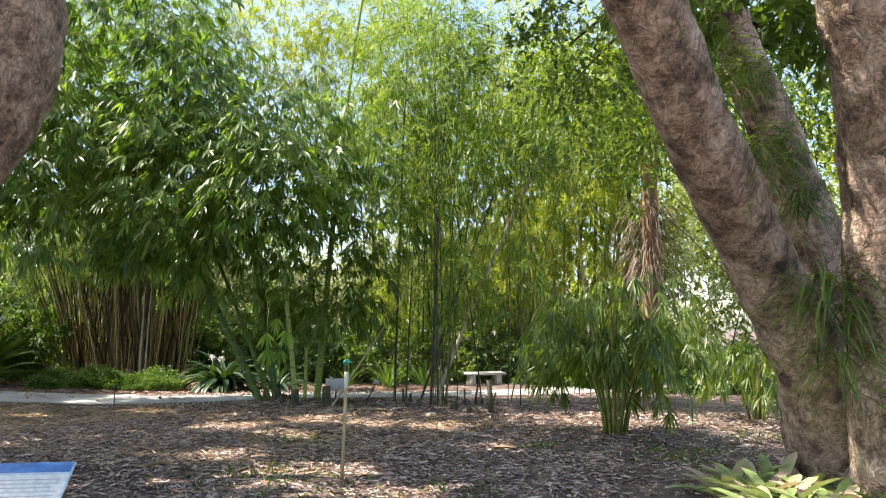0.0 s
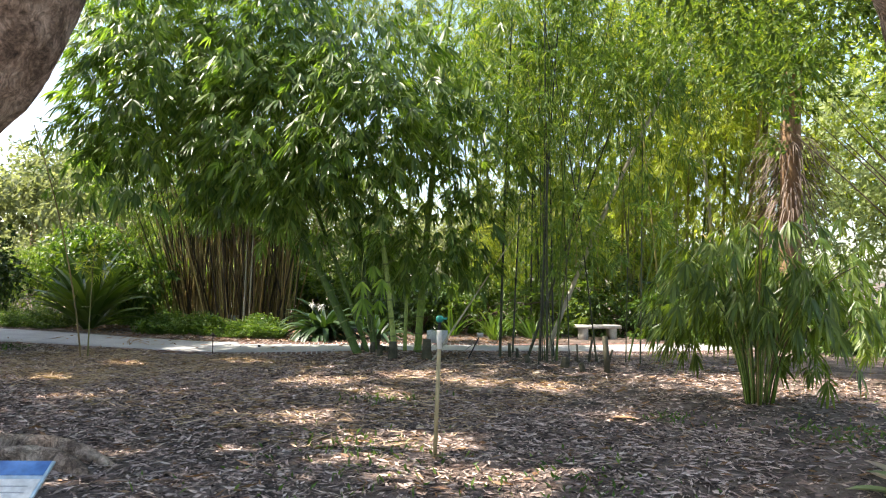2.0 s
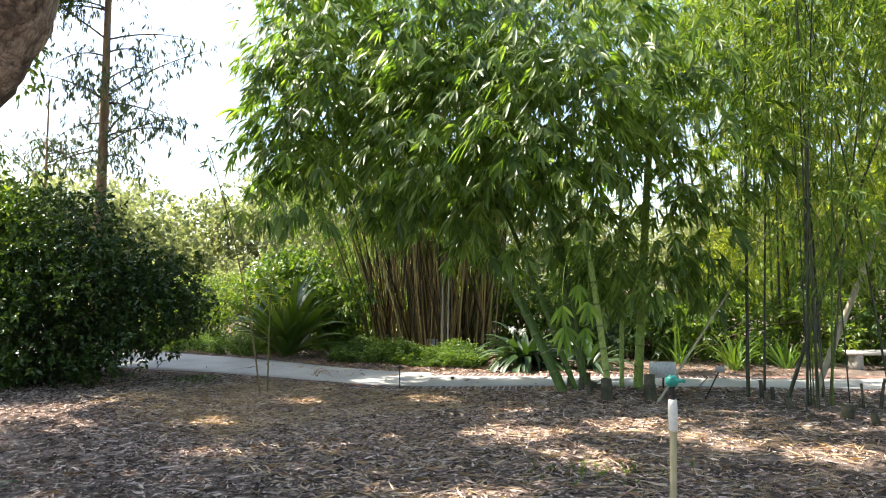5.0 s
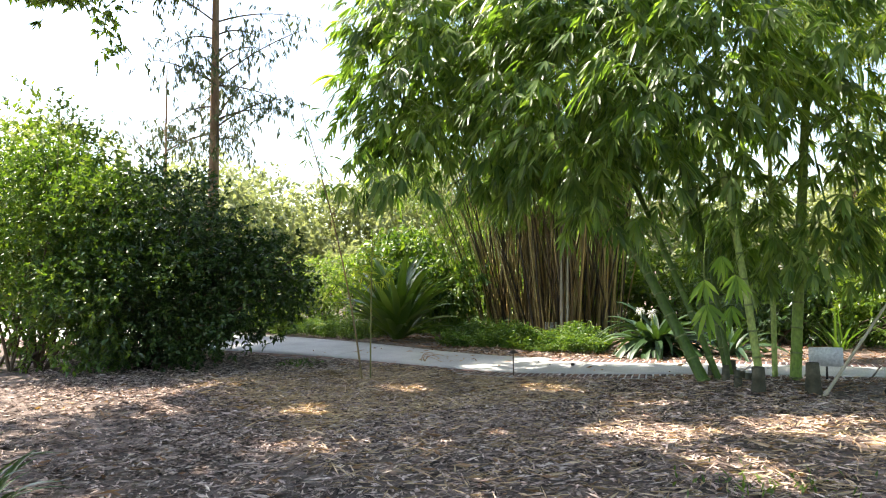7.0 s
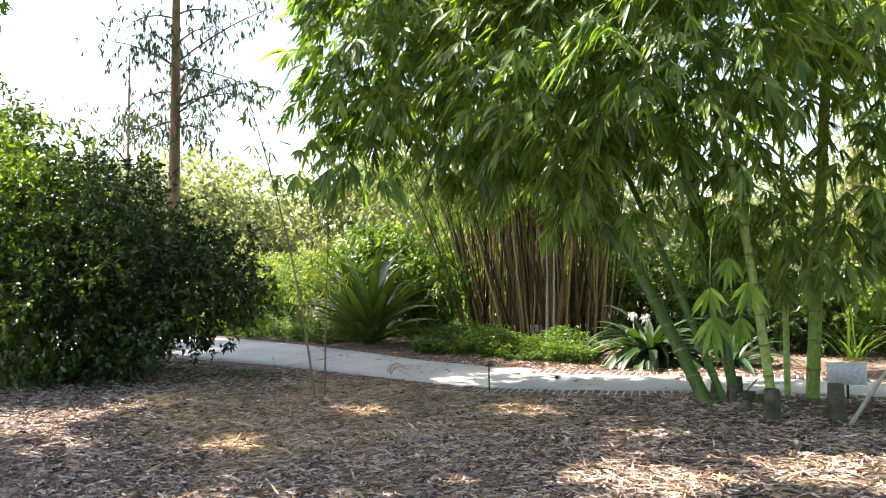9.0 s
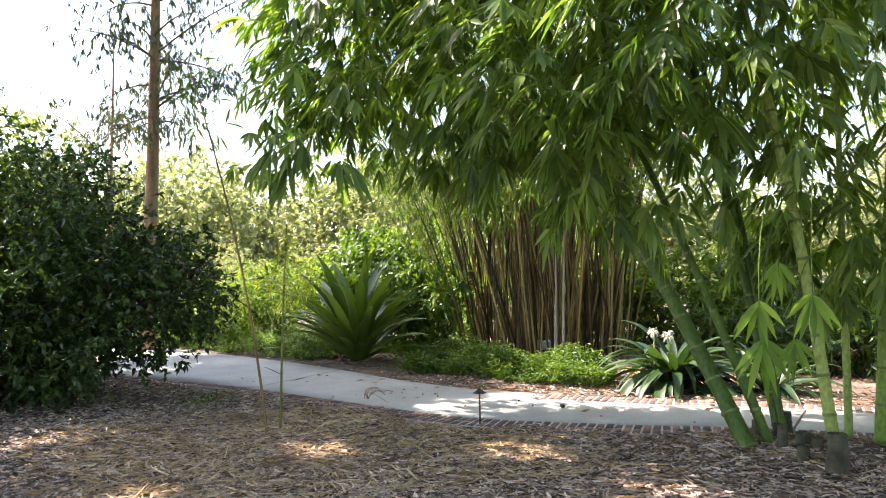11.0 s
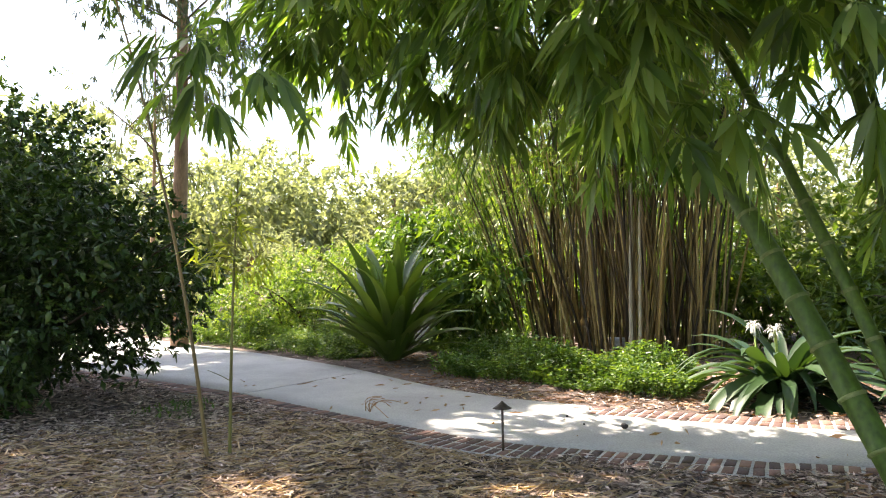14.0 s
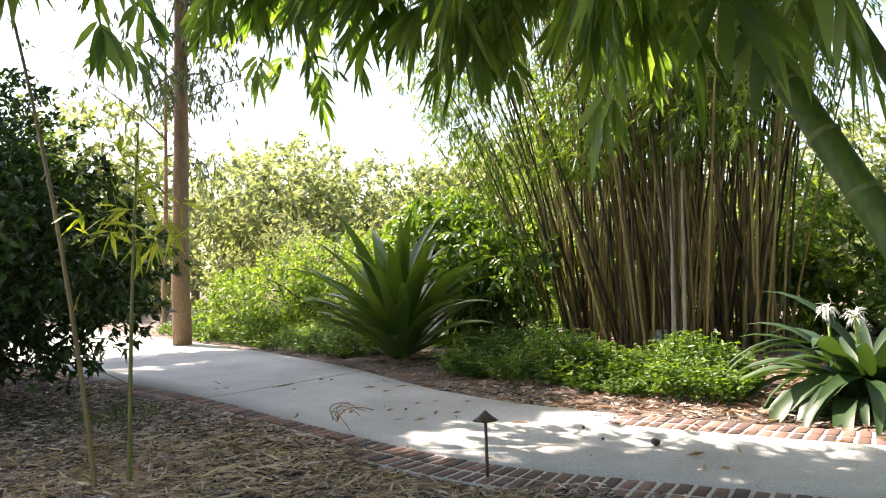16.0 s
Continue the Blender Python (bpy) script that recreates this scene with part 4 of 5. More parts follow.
# ---- trees ----
# places on the ground that the sun reaches through holes in the tree crowns, and how wide
SUN_HOLES = np.array([(-6.5, 8.95, 0.5), (-4.92, 8.43, 0.35), (-4.75, 10.0, 0.4), (-5.2, 11.2, 0.35), (-10.2, 9.9, 0.55), (-10.7, 5.2, 0.3), (-3.6, 10.25, 0.35),
                      (-2.1, 8.9, 0.35), (-8.3, 5.6, 0.3), (-10.0, 6.5, 0.3), (-11.2, 8.2, 0.4), (-4.95, 6.66, 0.3), (-3.4, 6.1, 0.5), (-2.8, 6.84, 0.35),
                      (-4.3, 4.9, 0.4), (-3.5, 5.5, 0.5), (-4.7, 4.4, 0.35), (-9.8, 11.0, 0.4), (-5.9, 10.1, 0.3), (-12.5, 10.5, 0.5),
                      (-12.3, 11.4, 0.5), (-10.5, 11.9, 0.5), (-12.0, 12.4, 0.5), (-10.5, 12.6, 0.5), (-18.8, 7.7, 0.5), (-1.8, 5.9, 0.4), (1.6, 6.3, 0.6), (-6.4, 10.9, 0.45)])


def leafy(blobs, n, size, width, droop=0.15, per=6, hang=0.2, bunch=14):
    g = Geo()
    P, D = in_blobs(blobs, n, bunch)
    if bunch > 40:
        foot = P[:, :2] - np.array([SUN_FROM.x, SUN_FROM.y]) / SUN_FROM.z * P[:, 2:]
        far = np.linalg.norm(foot[:, None] - SUN_HOLES[None, :, :2], axis=2) > SUN_HOLES[None, :, 2] + 0.25
        P, D = P[far.all(1)], D[far.all(1)]
    sprays(g, None, P, D, size, width, per, size * 2.0, 0.9, droop, hang)
    return g


def limb(pts, radii, k=110, sides=44, wob=0.09, scale=2.2):
    g = Geo()
    p = smooth_line(pts, max(3, k // len(pts)))
    r = np.interp(np.linspace(0, 1, len(p)), np.linspace(0, 1, len(radii)), radii)
    g.tube(p, r, sides, wob, scale)
    return g


oak = thing("big_leaning_tree", (1.9, 7.9, 0), "massive leaning tree with rough bark and hanging ferns", "tree")
part("trunk", limb([(2.1, 8.3, -0.2), (2.0, 8.0, 0.3), (1.80, 7.4, 1.26), (1.40, 6.55, 2.29), (1.13, 5.25, 3.06), (0.92, 4.25, 3.8), (0.7, 2.6, 5.0), (0.3, 0.5, 6.6)], [0.68, 0.48, 0.36, 0.295, 0.265, 0.255, 0.24, 0.16]), BARK, oak, smooth=True)
part("limb", limb([(2.05, 8.2, 0.9), (1.90, 7.9, 2.21), (1.56, 7.6, 3.52), (1.2, 7.1, 4.6), (0.8, 6.3, 6.0), (0.1, 5.5, 8.0)], [0.42, 0.32, 0.25, 0.21, 0.18, 0.1]), BARK, oak, smooth=True)
part("limb", limb([(2.5, 7.7, -0.2), (2.5, 6.95, 0.44), (2.47, 6.6, 2.01), (2.44, 6.2, 3.14), (2.34, 5.7, 4.14), (2.05, 5.2, 5.0), (1.65, 4.0, 7.5)], [0.68, 0.45, 0.40, 0.38, 0.38, 0.34, 0.2]), BARK, oak, smooth=True)
leaves_on(oak, leafy([((0.8, 6.8, 6.6), (2.2, 1.7, 1.2)), ((2.8, 9.5, 6.2), (1.6, 1.6, 1.4)), ((-2.5, 2.0, 8.3), (3.6, 3.0, 1.1)), ((1.5, -1.5, 8.0), (4, 3, 1.2)), ((1.3, 5.8, 4.5), (0.7, 0.5, 0.5)), ((1.0, 7.6, 5.2), (1.0, 0.6, 0.7)), ((-3.5, 6.2, 9.3), (3.0, 2.0, 0.7))], 5400, 0.22, 0.1, bunch=56), LEAF_TREE, "crown")
leaves_on(oak, leafy([((-0.8, 8.2, 5.0), (1.2, 0.9, 0.8)), ((-1.0, 11.0, 5.4), (1.7, 1.2, 1.3)), ((0.9, 10.2, 5.8), (1.4, 1.0, 0.9)), ((1.0, 5.2, 4.4), (0.6, 0.5, 0.35)), ((-0.4, 9.6, 4.4), (1.0, 0.8, 0.6))], 2700, 0.10, 0.042), LEAF_TREE, "low_foliage")
br = Geo()
for tip in ((-0.8, 8.2, 5.2), (-1.6, 10.6, 5.4), (-0.4, 11.6, 5.8), (0.9, 10.4, 5.8)):
    br.tube(bez((1.4, 7.1, 4.6), (0.6, 8.2, 6.2), tip, 9), np.linspace(0.06, 0.015, 9), 7, cap=False)
leaves_on(oak, br, BARK_TWIG, "branchwork")
# hanging ferns on the trunk
for x, y, z, n, ln in ((1.98, 6.35, 1.9, 110, 0.8), (2.05, 6.25, 1.4, 70, 0.7), (1.15, 5.2, 3.45, 90, 0.5), (1.3, 5.9, 3.05, 90, 0.55), (0.95, 4.5, 3.95, 110, 0.5), (1.05, 4.9, 3.6, 80, 0.45), (1.6, 7.2, 3.4, 90, 0.5), (1.75, 7.35, 2.9, 90, 0.5), (1.35, 6.95, 4.1, 110, 0.55)):
    f = Geo()
    a = rng.uniform(0, 2 * np.pi, n)
    dirs = np.column_stack([np.cos(a) * 0.7, np.sin(a) * 0.5 - 0.5, rng.uniform(-0.5, 0.6, n)])
    f.straps(np.column_stack([x + rng.normal(0, 0.12, n), y + rng.normal(0, 0.08, n), z + rng.normal(0, 0.12, n)]), dirs, rng.uniform(0.5, 1.1, n) * ln, 0.032, 2.0, 5)
    leaves_on(oak, f, LEAF_LOW, "hanging_fern", "dark green fern hanging from the bark")

oak2 = thing("big_arching_tree", (-6.2, 1.6, 0), "old tree with a thick arching limb overhead", "tree")
part("trunk", limb([(-6.4, 1.4, -0.2), (-6.2, 1.6, 0.6), (-5.6, 2.0, 1.6), (-4.75, 2.4, 2.5), (-4.25, 2.8, 3.15), (-4.0, 2.92, 3.75), (-3.85, 2.9, 4.4), (-3.6, 2.8, 5.4), (-3.2, 2.4, 7.4)], [0.8, 0.62, 0.55, 0.52, 0.5, 0.48, 0.44, 0.38, 0.2]), BARK, oak2, smooth=True)
part("limb", limb([(-6.1, 1.7, 0.8), (-7.2, 1.8, 3.2), (-8.0, 2.4, 6.0), (-8.2, 3.0, 8.0)], [0.5, 0.4, 0.28, 0.15]), BARK, oak2, smooth=True)
leaves_on(oak2, leafy([((-6.0, 3.6, 8.9), (3.4, 2.4, 0.8)), ((-10.5, 3.0, 8.9), (3.0, 2.4, 0.8)), ((-14.8, 3.2, 8.8), (2.1, 1.8, 0.7)), ((-10.0, -0.5, 8.6), (4.0, 2.2, 0.8)), ((-8.5, 6.4, 9.4), (3.4, 1.5, 0.6)), ((-12.6, 6.2, 10.0), (1.6, 0.8, 0.5)), ((-8.8, 4.8, 9.2), (3.0, 1.6, 0.6)), ((-11.5, 5.0, 9.6), (2.5, 1.5, 0.6)), ((-5.5, 5.3, 9.4), (2.6, 1.6, 0.6)), ((-14.4, 1.2, 8.8), (2.4, 1.5, 0.6))], 15000, 0.23, 0.105, bunch=42), LEAF_TREE, "crown")
leaves_on(oak2, leafy([((-9.5, 4.0, 4.6), (1.2, 0.5, 0.8)), ((-8.8, 3.6, 5.0), (0.8, 0.5, 0.8))], 170, 0.11, 0.045), LEAF_TREE, "low_foliage")
for root in ([(-6.1, 2.0, 0.2), (-5.9, 3.1, 0.1), (-5.6, 3.75, 0.08), (-5.0, 4.05, 0.07), (-4.5, 4.15, -0.06)], [(-5.8, 1.9, 0.2), (-5.4, 2.9, 0.12), (-5.2, 3.45, 0.09), (-4.8, 3.8, 0.06), (-4.3, 3.85, -0.06)], [(-5.7, 1.5, 0.16), (-4.9, 2.1, 0.05), (-4.3, 2.6, 0.02), (-3.8, 3.2, -0.06)]):
    part("root", limb(root, [0.2, 0.14, 0.11, 0.09, 0.04], 40, 14, 0.2, 5.0), BARK, oak2, "mossy surface root", smooth=True)
part("limb", limb([(-7.9, 2.3, 5.6), (-10.0, 2.6, 7.6), (-12.5, 3.0, 8.6), (-15.0, 3.2, 8.9)], [0.25, 0.2, 0.14, 0.06], 40, 16), BARK, oak2, smooth=True)


shade = thing("tall_shade_tree", (-19.5, 0.5, 0), "tall spreading tree that shades the path", "tree")
part("trunk", limb([(-19.5, 0.5, -0.2), (-19.6, 0.8, 3.0), (-19.9, 1.6, 6.5), (-20.3, 3.0, 10.2)], [0.4, 0.3, 0.24, 0.1], 40, 18), BARK, shade, smooth=True)
leaves_on(shade, leafy([((-20.5, 5.4, 10.8), (3.0, 2.0, 0.8)), ((-17.5, 4.4, 10.6), (2.6, 2.0, 0.8)), ((-23.6, 4.6, 11.2), (2.2, 2.0, 0.8)), ((-18.0, 2.4, 11.0), (1.3, 1.2, 0.7)), ((-24.5, 7.0, 12.5), (2.0, 1.4, 0.7)), ((-22.3, 6.3, 10.9), (2.0, 1.4, 0.7)), ((-26.3, 4.2, 11.4), (2.0, 1.6, 0.7))], 17500, 0.24, 0.11, bunch=44), LEAF_TREE, "crown")


def gum_tree(x, y, h, r, lean, n):
    t = thing("gum_tree", (x, y, 0), "slender gum tree with sparse drooping leaves", "tree", "gum trees")
    trunk = np.array([(x, y, -0.1), (x + lean * 0.1, y, h * 0.12), (x + lean * 0.35, y + 0.1, h * 0.4), (x + lean, y + 0.2, h)])
    part("trunk", limb(trunk, [r * 1.15, r, r * 0.8, r * 0.3], 36, 14, 0.06, 2), BARK_GUM, t, smooth=True)
    br, fol = Geo(), Geo()
    for i in range(n):
        z = rng.uniform(0.33, 0.97) * h
        f = z / h
        c = np.array([x + lean * f, y + 0.15, z])
        a = rng.uniform(0, 2 * np.pi)
        ln = rng.uniform(1.3, 3.8) * (1.1 - 0.4 * f)
        tip = c + np.array([math.cos(a) * ln, math.sin(a) * ln, rng.uniform(-0.6, 1.3)])
        pts = bez(c, (c + tip) / 2 + np.array([0, 0, 0.35]), tip, 7)
        br.tube(pts, np.linspace(0.03, 0.008, 7), 5, cap=False)
        P = pts[rng.integers(2, 7, 40)] + rng.normal(0, 0.24, (40, 3))
        sprays(fol, br, P, rng.normal(size=(40, 3)) + np.array([0, 0, -0.5]), 0.22, 0.036, 6, 0.3, 0.4, 0.1, 1.2, 0.004)
    leaves_on(t, br, BARK_TWIG, "branchwork")
    leaves_on(t, fol, LEAF_EUC, "crown")


gum_tree(-23.7, 8.2, 14.5, 0.18, 0.5, 40)
gum_tree(-28.8, 7.6, 9, 0.075, 0.2, 10)


# ---- shrubs left of the path ----
def shrub(name, label, x, y, h, blobs, n, size, width, mat, stems=14, category="shrub", hang=0.0, droop=0.15, per=6):
    t = thing(name, (x, y, 0), label, category)
    for i in range(stems):
        c, r = blobs[rng.integers(len(blobs))]
        tip = np.array(c) + rng.normal(0, 0.45, 3) * np.array(r)
        b = np.array([x + rng.normal(0, 0.25), y + rng.normal(0, 0.25), -0.03])
        g = Geo()
        g.tube(bez(b, (b * 0.6 + tip * 0.4) + np.array([0, 0, 0.5]), tip, 8), np.linspace(0.03, 0.008, 8) * rng.uniform(0.6, 1.3), 6, cap=False)
        part("stem", g, BARK_TWIG, t, smooth=True)
    leaves_on(t, leafy(blobs, n, size, width, droop, per, hang), mat)
    return t


shrub("dark_shrub", "large dark glossy-leaved shrub on the mulch", -16.2, 5.6, 3.3, [((-16.3, 5.6, 1.9), (1.8, 1.8, 1.6)), ((-15.5, 6.9, 1.6), (1.2, 1.2, 1.1)), ((-15.2, 5.2, 1.2), (1.3, 1.5, 1.0)), ((-16.9, 5.8, 3.0), (1.1, 1.2, 0.8)), ((-15.6, 5.9, 0.6), (1.1, 1.3, 0.5)), ((-18.2, 5.2, 1.9), (1.3, 1.1, 1.6)), ((-15.0, 7.5, 1.7), (0.9, 0.7, 0.7)), ((-14.7, 6.4, 1.3), (0.8, 0.9, 0.8))], 8200, 0.115, 0.058, LEAF_DARK, 34)
shrub("mid_green_shrub", "leafy mid-green shrub beside the dark shrub", -17.0, 3.6, 4.4, [((-16.9, 3.4, 2.2), (1.3, 1.1, 1.9)), ((-15.6, 4.3, 1.3), (1.0, 0.7, 1.1)), ((-15.9, 4.4, 2.7), (0.9, 0.7, 0.8)), ((-16.5, 4.2, 3.4), (0.9, 0.8, 0.6)), ((-15.3, 4.9, 0.9), (0.5, 0.4, 0.6))], 3300, 0.12, 0.055, LEAF_BED, 18)
shrub("light_shrub", "bright green leafy tree behind the dark shrub", -20.5, 3.8, 4.6, [((-20.5, 3.9, 3.8), (2.0, 1.8, 1.9)), ((-20.0, 2.2, 3.0), (1.8, 1.8, 1.8)), ((-22.0, 5.0, 3.6), (1.8, 1.6, 1.5)), ((-19.2, 4.2, 2.2), (1.4, 1.2, 1.4)), ((-20.6, 5.6, 2.6), (1.4, 1.0, 1.6))], 4200, 0.15, 0.065, LEAF_TREE, 16, "tree")
shrub("yellow_shrub", "yellow-green sunlit shrub behind the planting bed", -23.0, 11.3, 2.2, [((-23.0, 11.3, 1.4), (1.5, 1.0, 0.8)), ((-22.0, 12.2, 1.3), (0.9, 0.8, 0.8)), ((-24.2, 9.3, 0.7), (1.1, 0.7, 0.7)), ((-23.4, 10.2, 1.0), (1.0, 0.8, 0.8))], 2300, 0.13, 0.045, LEAF_FINE, 18)
# the paleness of this shrub is haze put into its leaf colour
shrub("pale_shrub", "grey-green shrub at the back of the garden, paled by painted haze", -27.0, 11.6, 2.2, [((-26.8, 11.4, 1.2), (1.7, 1.2, 1.1)), ((-25.2, 12.8, 1.3), (1.4, 1.2, 1.1)), ((-29.0, 11.0, 1.5), (1.6, 1.2, 1.3))], 1600, 0.14, 0.05, LEAF_HAZE_TINT, 14)
shrub("lush_shrub", "lush broad-leaved shrub behind the strap-leaved plant", -20.6, 13.4, 2.4, [((-20.7, 13.3, 1.5), (1.5, 1.0, 1.0)), ((-19.3, 13.8, 1.2), (1.0, 0.9, 0.9)), ((-22.2, 13.4, 1.9), (1.2, 1.0, 0.9))], 1500, 0.22, 0.10, LEAF_BED, 14, "shrub", 0.5, 0.3)
shrub("back_shrub", "mixed dark green shrubs below the bamboo", -10.5, 17.8, 1.8, [((-10.5, 17.9, 0.9), (1.6, 0.7, 0.7)), ((-13.4, 17.6, 0.9), (1.2, 0.7, 0.7)), ((-8.3, 19.0, 0.8), (1.2, 0.7, 0.6))], 700, 0.16, 0.06, LEAF_TREE, 10)
# looks sunlit and hazy through its leaf colour
shrub("pale_tree", "green tree at the back, haze and sun painted into its pale leaves", -1.2, 27.0, 7, [((-1.4, 26.6, 2.6), (2.4, 1.8, 2.6)), ((1.2, 27, 3.0), (2.4, 1.5, 2.8)), ((-1.0, 27.5, 6.0), (2.8, 2.0, 2.4)), ((3.8, 26.5, 4.0), (2.4, 1.8, 3.4))], 2900, 0.24, 0.1, LEAF_HAZE_PALE, 14, "tree")
shrub("dark_crowned_tree", "tall tree with a dark overhanging crown", 2.6, 19.5, 9, [((1.8, 18.6, 7.6), (2.0, 1.6, 1.5)), ((0.2, 17.6, 7.2), (1.6, 1.2, 1.2)), ((3.8, 19, 7.4), (2.2, 1.6, 1.8)), ((0.9, 18.2, 5.4), (1.3, 0.9, 0.9)), ((-1.9, 18.6, 5.6), (1.3, 0.8, 0.9)), ((-0.6, 18.2, 4.8), (1.0, 0.7, 0.8)), ((-2.6, 18.8, 7.2), (1.6, 0.9, 1.1))], 2700, 0.15, 0.065, LEAF_TREE, 14, "tree")

for x, y, r, h, mat in ((-9.6, 18.6, 0.9, 1.3, LEAF_BED), (-8.2, 20.2, 1.1, 1.7, LEAF_TREE), (-6.4, 20.5, 1.2, 1.5, LEAF_DARK), (-4.9, 20.3, 1.0, 1.3, LEAF_BED), (-3.3, 20.0, 1.1, 1.6, LEAF_TREE), (-1.2, 19.8, 1.2, 1.7, LEAF_BED), (0.9, 20.2, 1.2, 1.4, LEAF_TREE), (-11.4, 17.2, 0.9, 1.2, LEAF_DARK)):
    shrub("undergrowth_bush", "leafy green bush under the tall bamboo", x, y, h, [((x, y, h * 0.5), (r, r * 0.6, h * 0.5)), ((x + r * 0.6, y + 0.2, h * 0.35), (r * 0.6, r * 0.5, h * 0.35)), ((x - r * 0.6, y - 0.1, h * 0.4), (r * 0.6, r * 0.5, h * 0.38))], 520, 0.17, 0.07, mat, 7, hang=0.3)

# thickets that close the view behind the groves
for x, y, rx, h in ((-23.5, 17.5, 2.4, 1.8), (-20.5, 19.0, 2.4, 2.8), (-16.5, 19.6, 2.8, 3.0), (-13.4, 19.6, 2.0, 1.4), (-9.5, 24.0, 2.6, 3.4), (-5.5, 25.0, 2.6, 3.2), (4.5, 24.0, 2.4, 3.0)):
    shrub("thicket", "dense dark green thicket behind the bamboo", x, y, h, [((x, y, h * 0.5), (rx, 1.2, h * 0.5)), ((x + rx * 0.6, y + 0.3, h * 0.4), (rx * 0.6, 1.0, h * 0.4)), ((x - rx * 0.6, y + 0.2, h * 0.35), (rx * 0.6, 1.0, h * 0.38))], 1000, 0.26, 0.11, LEAF_TREE, 6)
# sunlight on these crowns is put into the leaf colour
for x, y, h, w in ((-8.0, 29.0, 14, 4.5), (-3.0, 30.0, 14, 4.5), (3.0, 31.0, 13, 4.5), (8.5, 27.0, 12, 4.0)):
    shrub("sunlit_tree", "tall tree behind the groves, leaves coloured a sunlit yellow-green", x, y, h, [((x, y, h * 0.72), (w * 0.7, w * 0.5, h * 0.26)), ((x + w * 0.4, y, h * 0.5), (w * 0.6, w * 0.5, h * 0.24)), ((x - w * 0.45, y, h * 0.55), (w * 0.6, w * 0.5, h * 0.24)), ((x, y, h * 0.3), (w * 0.7, w * 0.5, h * 0.2))], 1500, 0.34, 0.13, LEAF_YELLOW_SUN, 5, "tree")

palm = thing("palm", (-2.3, 20.4, 0), "palm with a skirt of dead brown fronds", "palm")
part("trunk", limb([(-2.3, 20.4, -0.1), (-2.3, 20.4, 3), (-2.25, 20.4, 6.8)], [0.3, 0.25, 0.22], 20, 12), BARK_GUM, palm, smooth=True)
g = Geo()
a = rng.uniform(0, 2 * np.pi, 520)
zz = rng.uniform(2.9, 5.3, 520)
g.straps(np.column_stack([-2.27 + np.cos(a) * 0.3, 20.4 + np.sin(a) * 0.3, zz]), np.column_stack([np.cos(a), np.sin(a), rng.uniform(-0.3, 0.4, 520)]), rng.uniform(0.6, 1.5, 520), 0.035, 2.6, 5)
leaves_on(palm, g, LEAF_DRY, "frond_skirt", "hanging dead brown fronds")
g = Geo()
a = rng.uniform(0, 2 * np.pi, 160)
g.straps(np.column_stack([-2.25 + np.cos(a) * 0.2, 20.4 + np.sin(a) * 0.2, np.full(160, 6.9)]), np.column_stack([np.cos(a), np.sin(a), rng.uniform(-0.2, 1.3, 160)]), rng.uniform(1.2, 2.0, 160), 0.10, 1.4, 5)
leaves_on(palm, g, LEAF_FINE, "frond_crown")


# ---- planting bed across the path ----
def strap_plant(x, y, n, length, width, spread, label, name="crinum_lily", mat=LEAF_STRAP, bend=1.1, stem=0.0, group="strap-leaved plants"):
    t = thing(name, (x, y, 0), label, "plant", group)
    shared = []
    for k in range(5):
        g = Geo()
        d = np.array([[spread * (0.34 + 0.22 * k), rng.normal(0, 0.05), 1.0]])
        g.straps([(0.05, 0, 0)], d, length * rng.uniform(0.8, 1.1), width, bend * rng.uniform(0.7, 1.5), 8)
        shared.append(g.mesh("leaf", mat, True))
    for i in range(n):
        s = rng.uniform(0.7, 1.15)
        part("leaf", shared[i % 5], None, t, at=pose(rng.normal(0, 0.05), rng.normal(0, 0.05), stem * rng.random(), rng.normal(0, 9), rng.normal(0, 9), i * 137.5) @ Matrix.Diagonal((s, s, s, 1)))
    for ob in t.children:
        ob.matrix_parent_inverse = Matrix()
    return t


strap_plant(-18.0, 11.5, 84, 2.1, 0.33, 0.85, "large strap-leaved lily in the planting bed", bend=1.0, stem=0.25)
lily = strap_plant(-11.85, 14.1, 84, 1.45, 0.21, 2.1, "dark arching strap-leaved lily with white flowers", bend=1.9, mat=LEAF_LILY, stem=0.3)
strap_plant(-10.8, 14.9, 40, 1.25, 0.15, 1.4, "dark arching strap-leaved lily", bend=1.5, mat=LEAF_LILY)
for x, y, z in ((-12.05, 13.9, 0.82), (-11.9, 14.05, 0.76)):
    g = Geo()
    n = 60
    d = unit(rng.normal(size=(n, 3)) + np.array([0, 0, 0.3]))
    g.straps(np.column_stack([np.full(n, x - lily.location.x), np.full(n, y - lily.location.y), np.full(n, z)]) + d * 0.03, d, rng.uniform(0.07, 0.13, n), 0.018, 2.6, 4)
    part("flower", g, PETAL, lily, "white spidery flower head").matrix_parent_inverse = Matrix()
    g = Geo()
    g.tube([(x - lily.location.x + 0.05, y - lily.location.y, 0), (x - lily.location.x, y - lily.location.y, z)], 0.015, 6)
    part("flower_stalk", g, CULM_GREEN, lily).matrix_parent_inverse = Matrix()
for x, y, n in ((-8.6, 16.9, 40), (-10.0, 17.0, 20), (-8.0, 17.9, 24)):
    strap_plant(x, y, n, 0.95, 0.06, 0.7, "bright green strap-leaved plant by the path", mat=LEAF_BED)
for x, y, n in ((-25.0, 10.6, 26), (-22.8, 11.4, 22)):
    strap_plant(x, y, n, 1.3, 0.09, 0.7, "strap-leaved plant at the back of the bed")
strap_plant(-7.3, 3.05, 40, 0.8, 0.07, 1.0, "dark green fern-like plant on the mulch", "fern_plant", LEAF_DARK, 1.2)


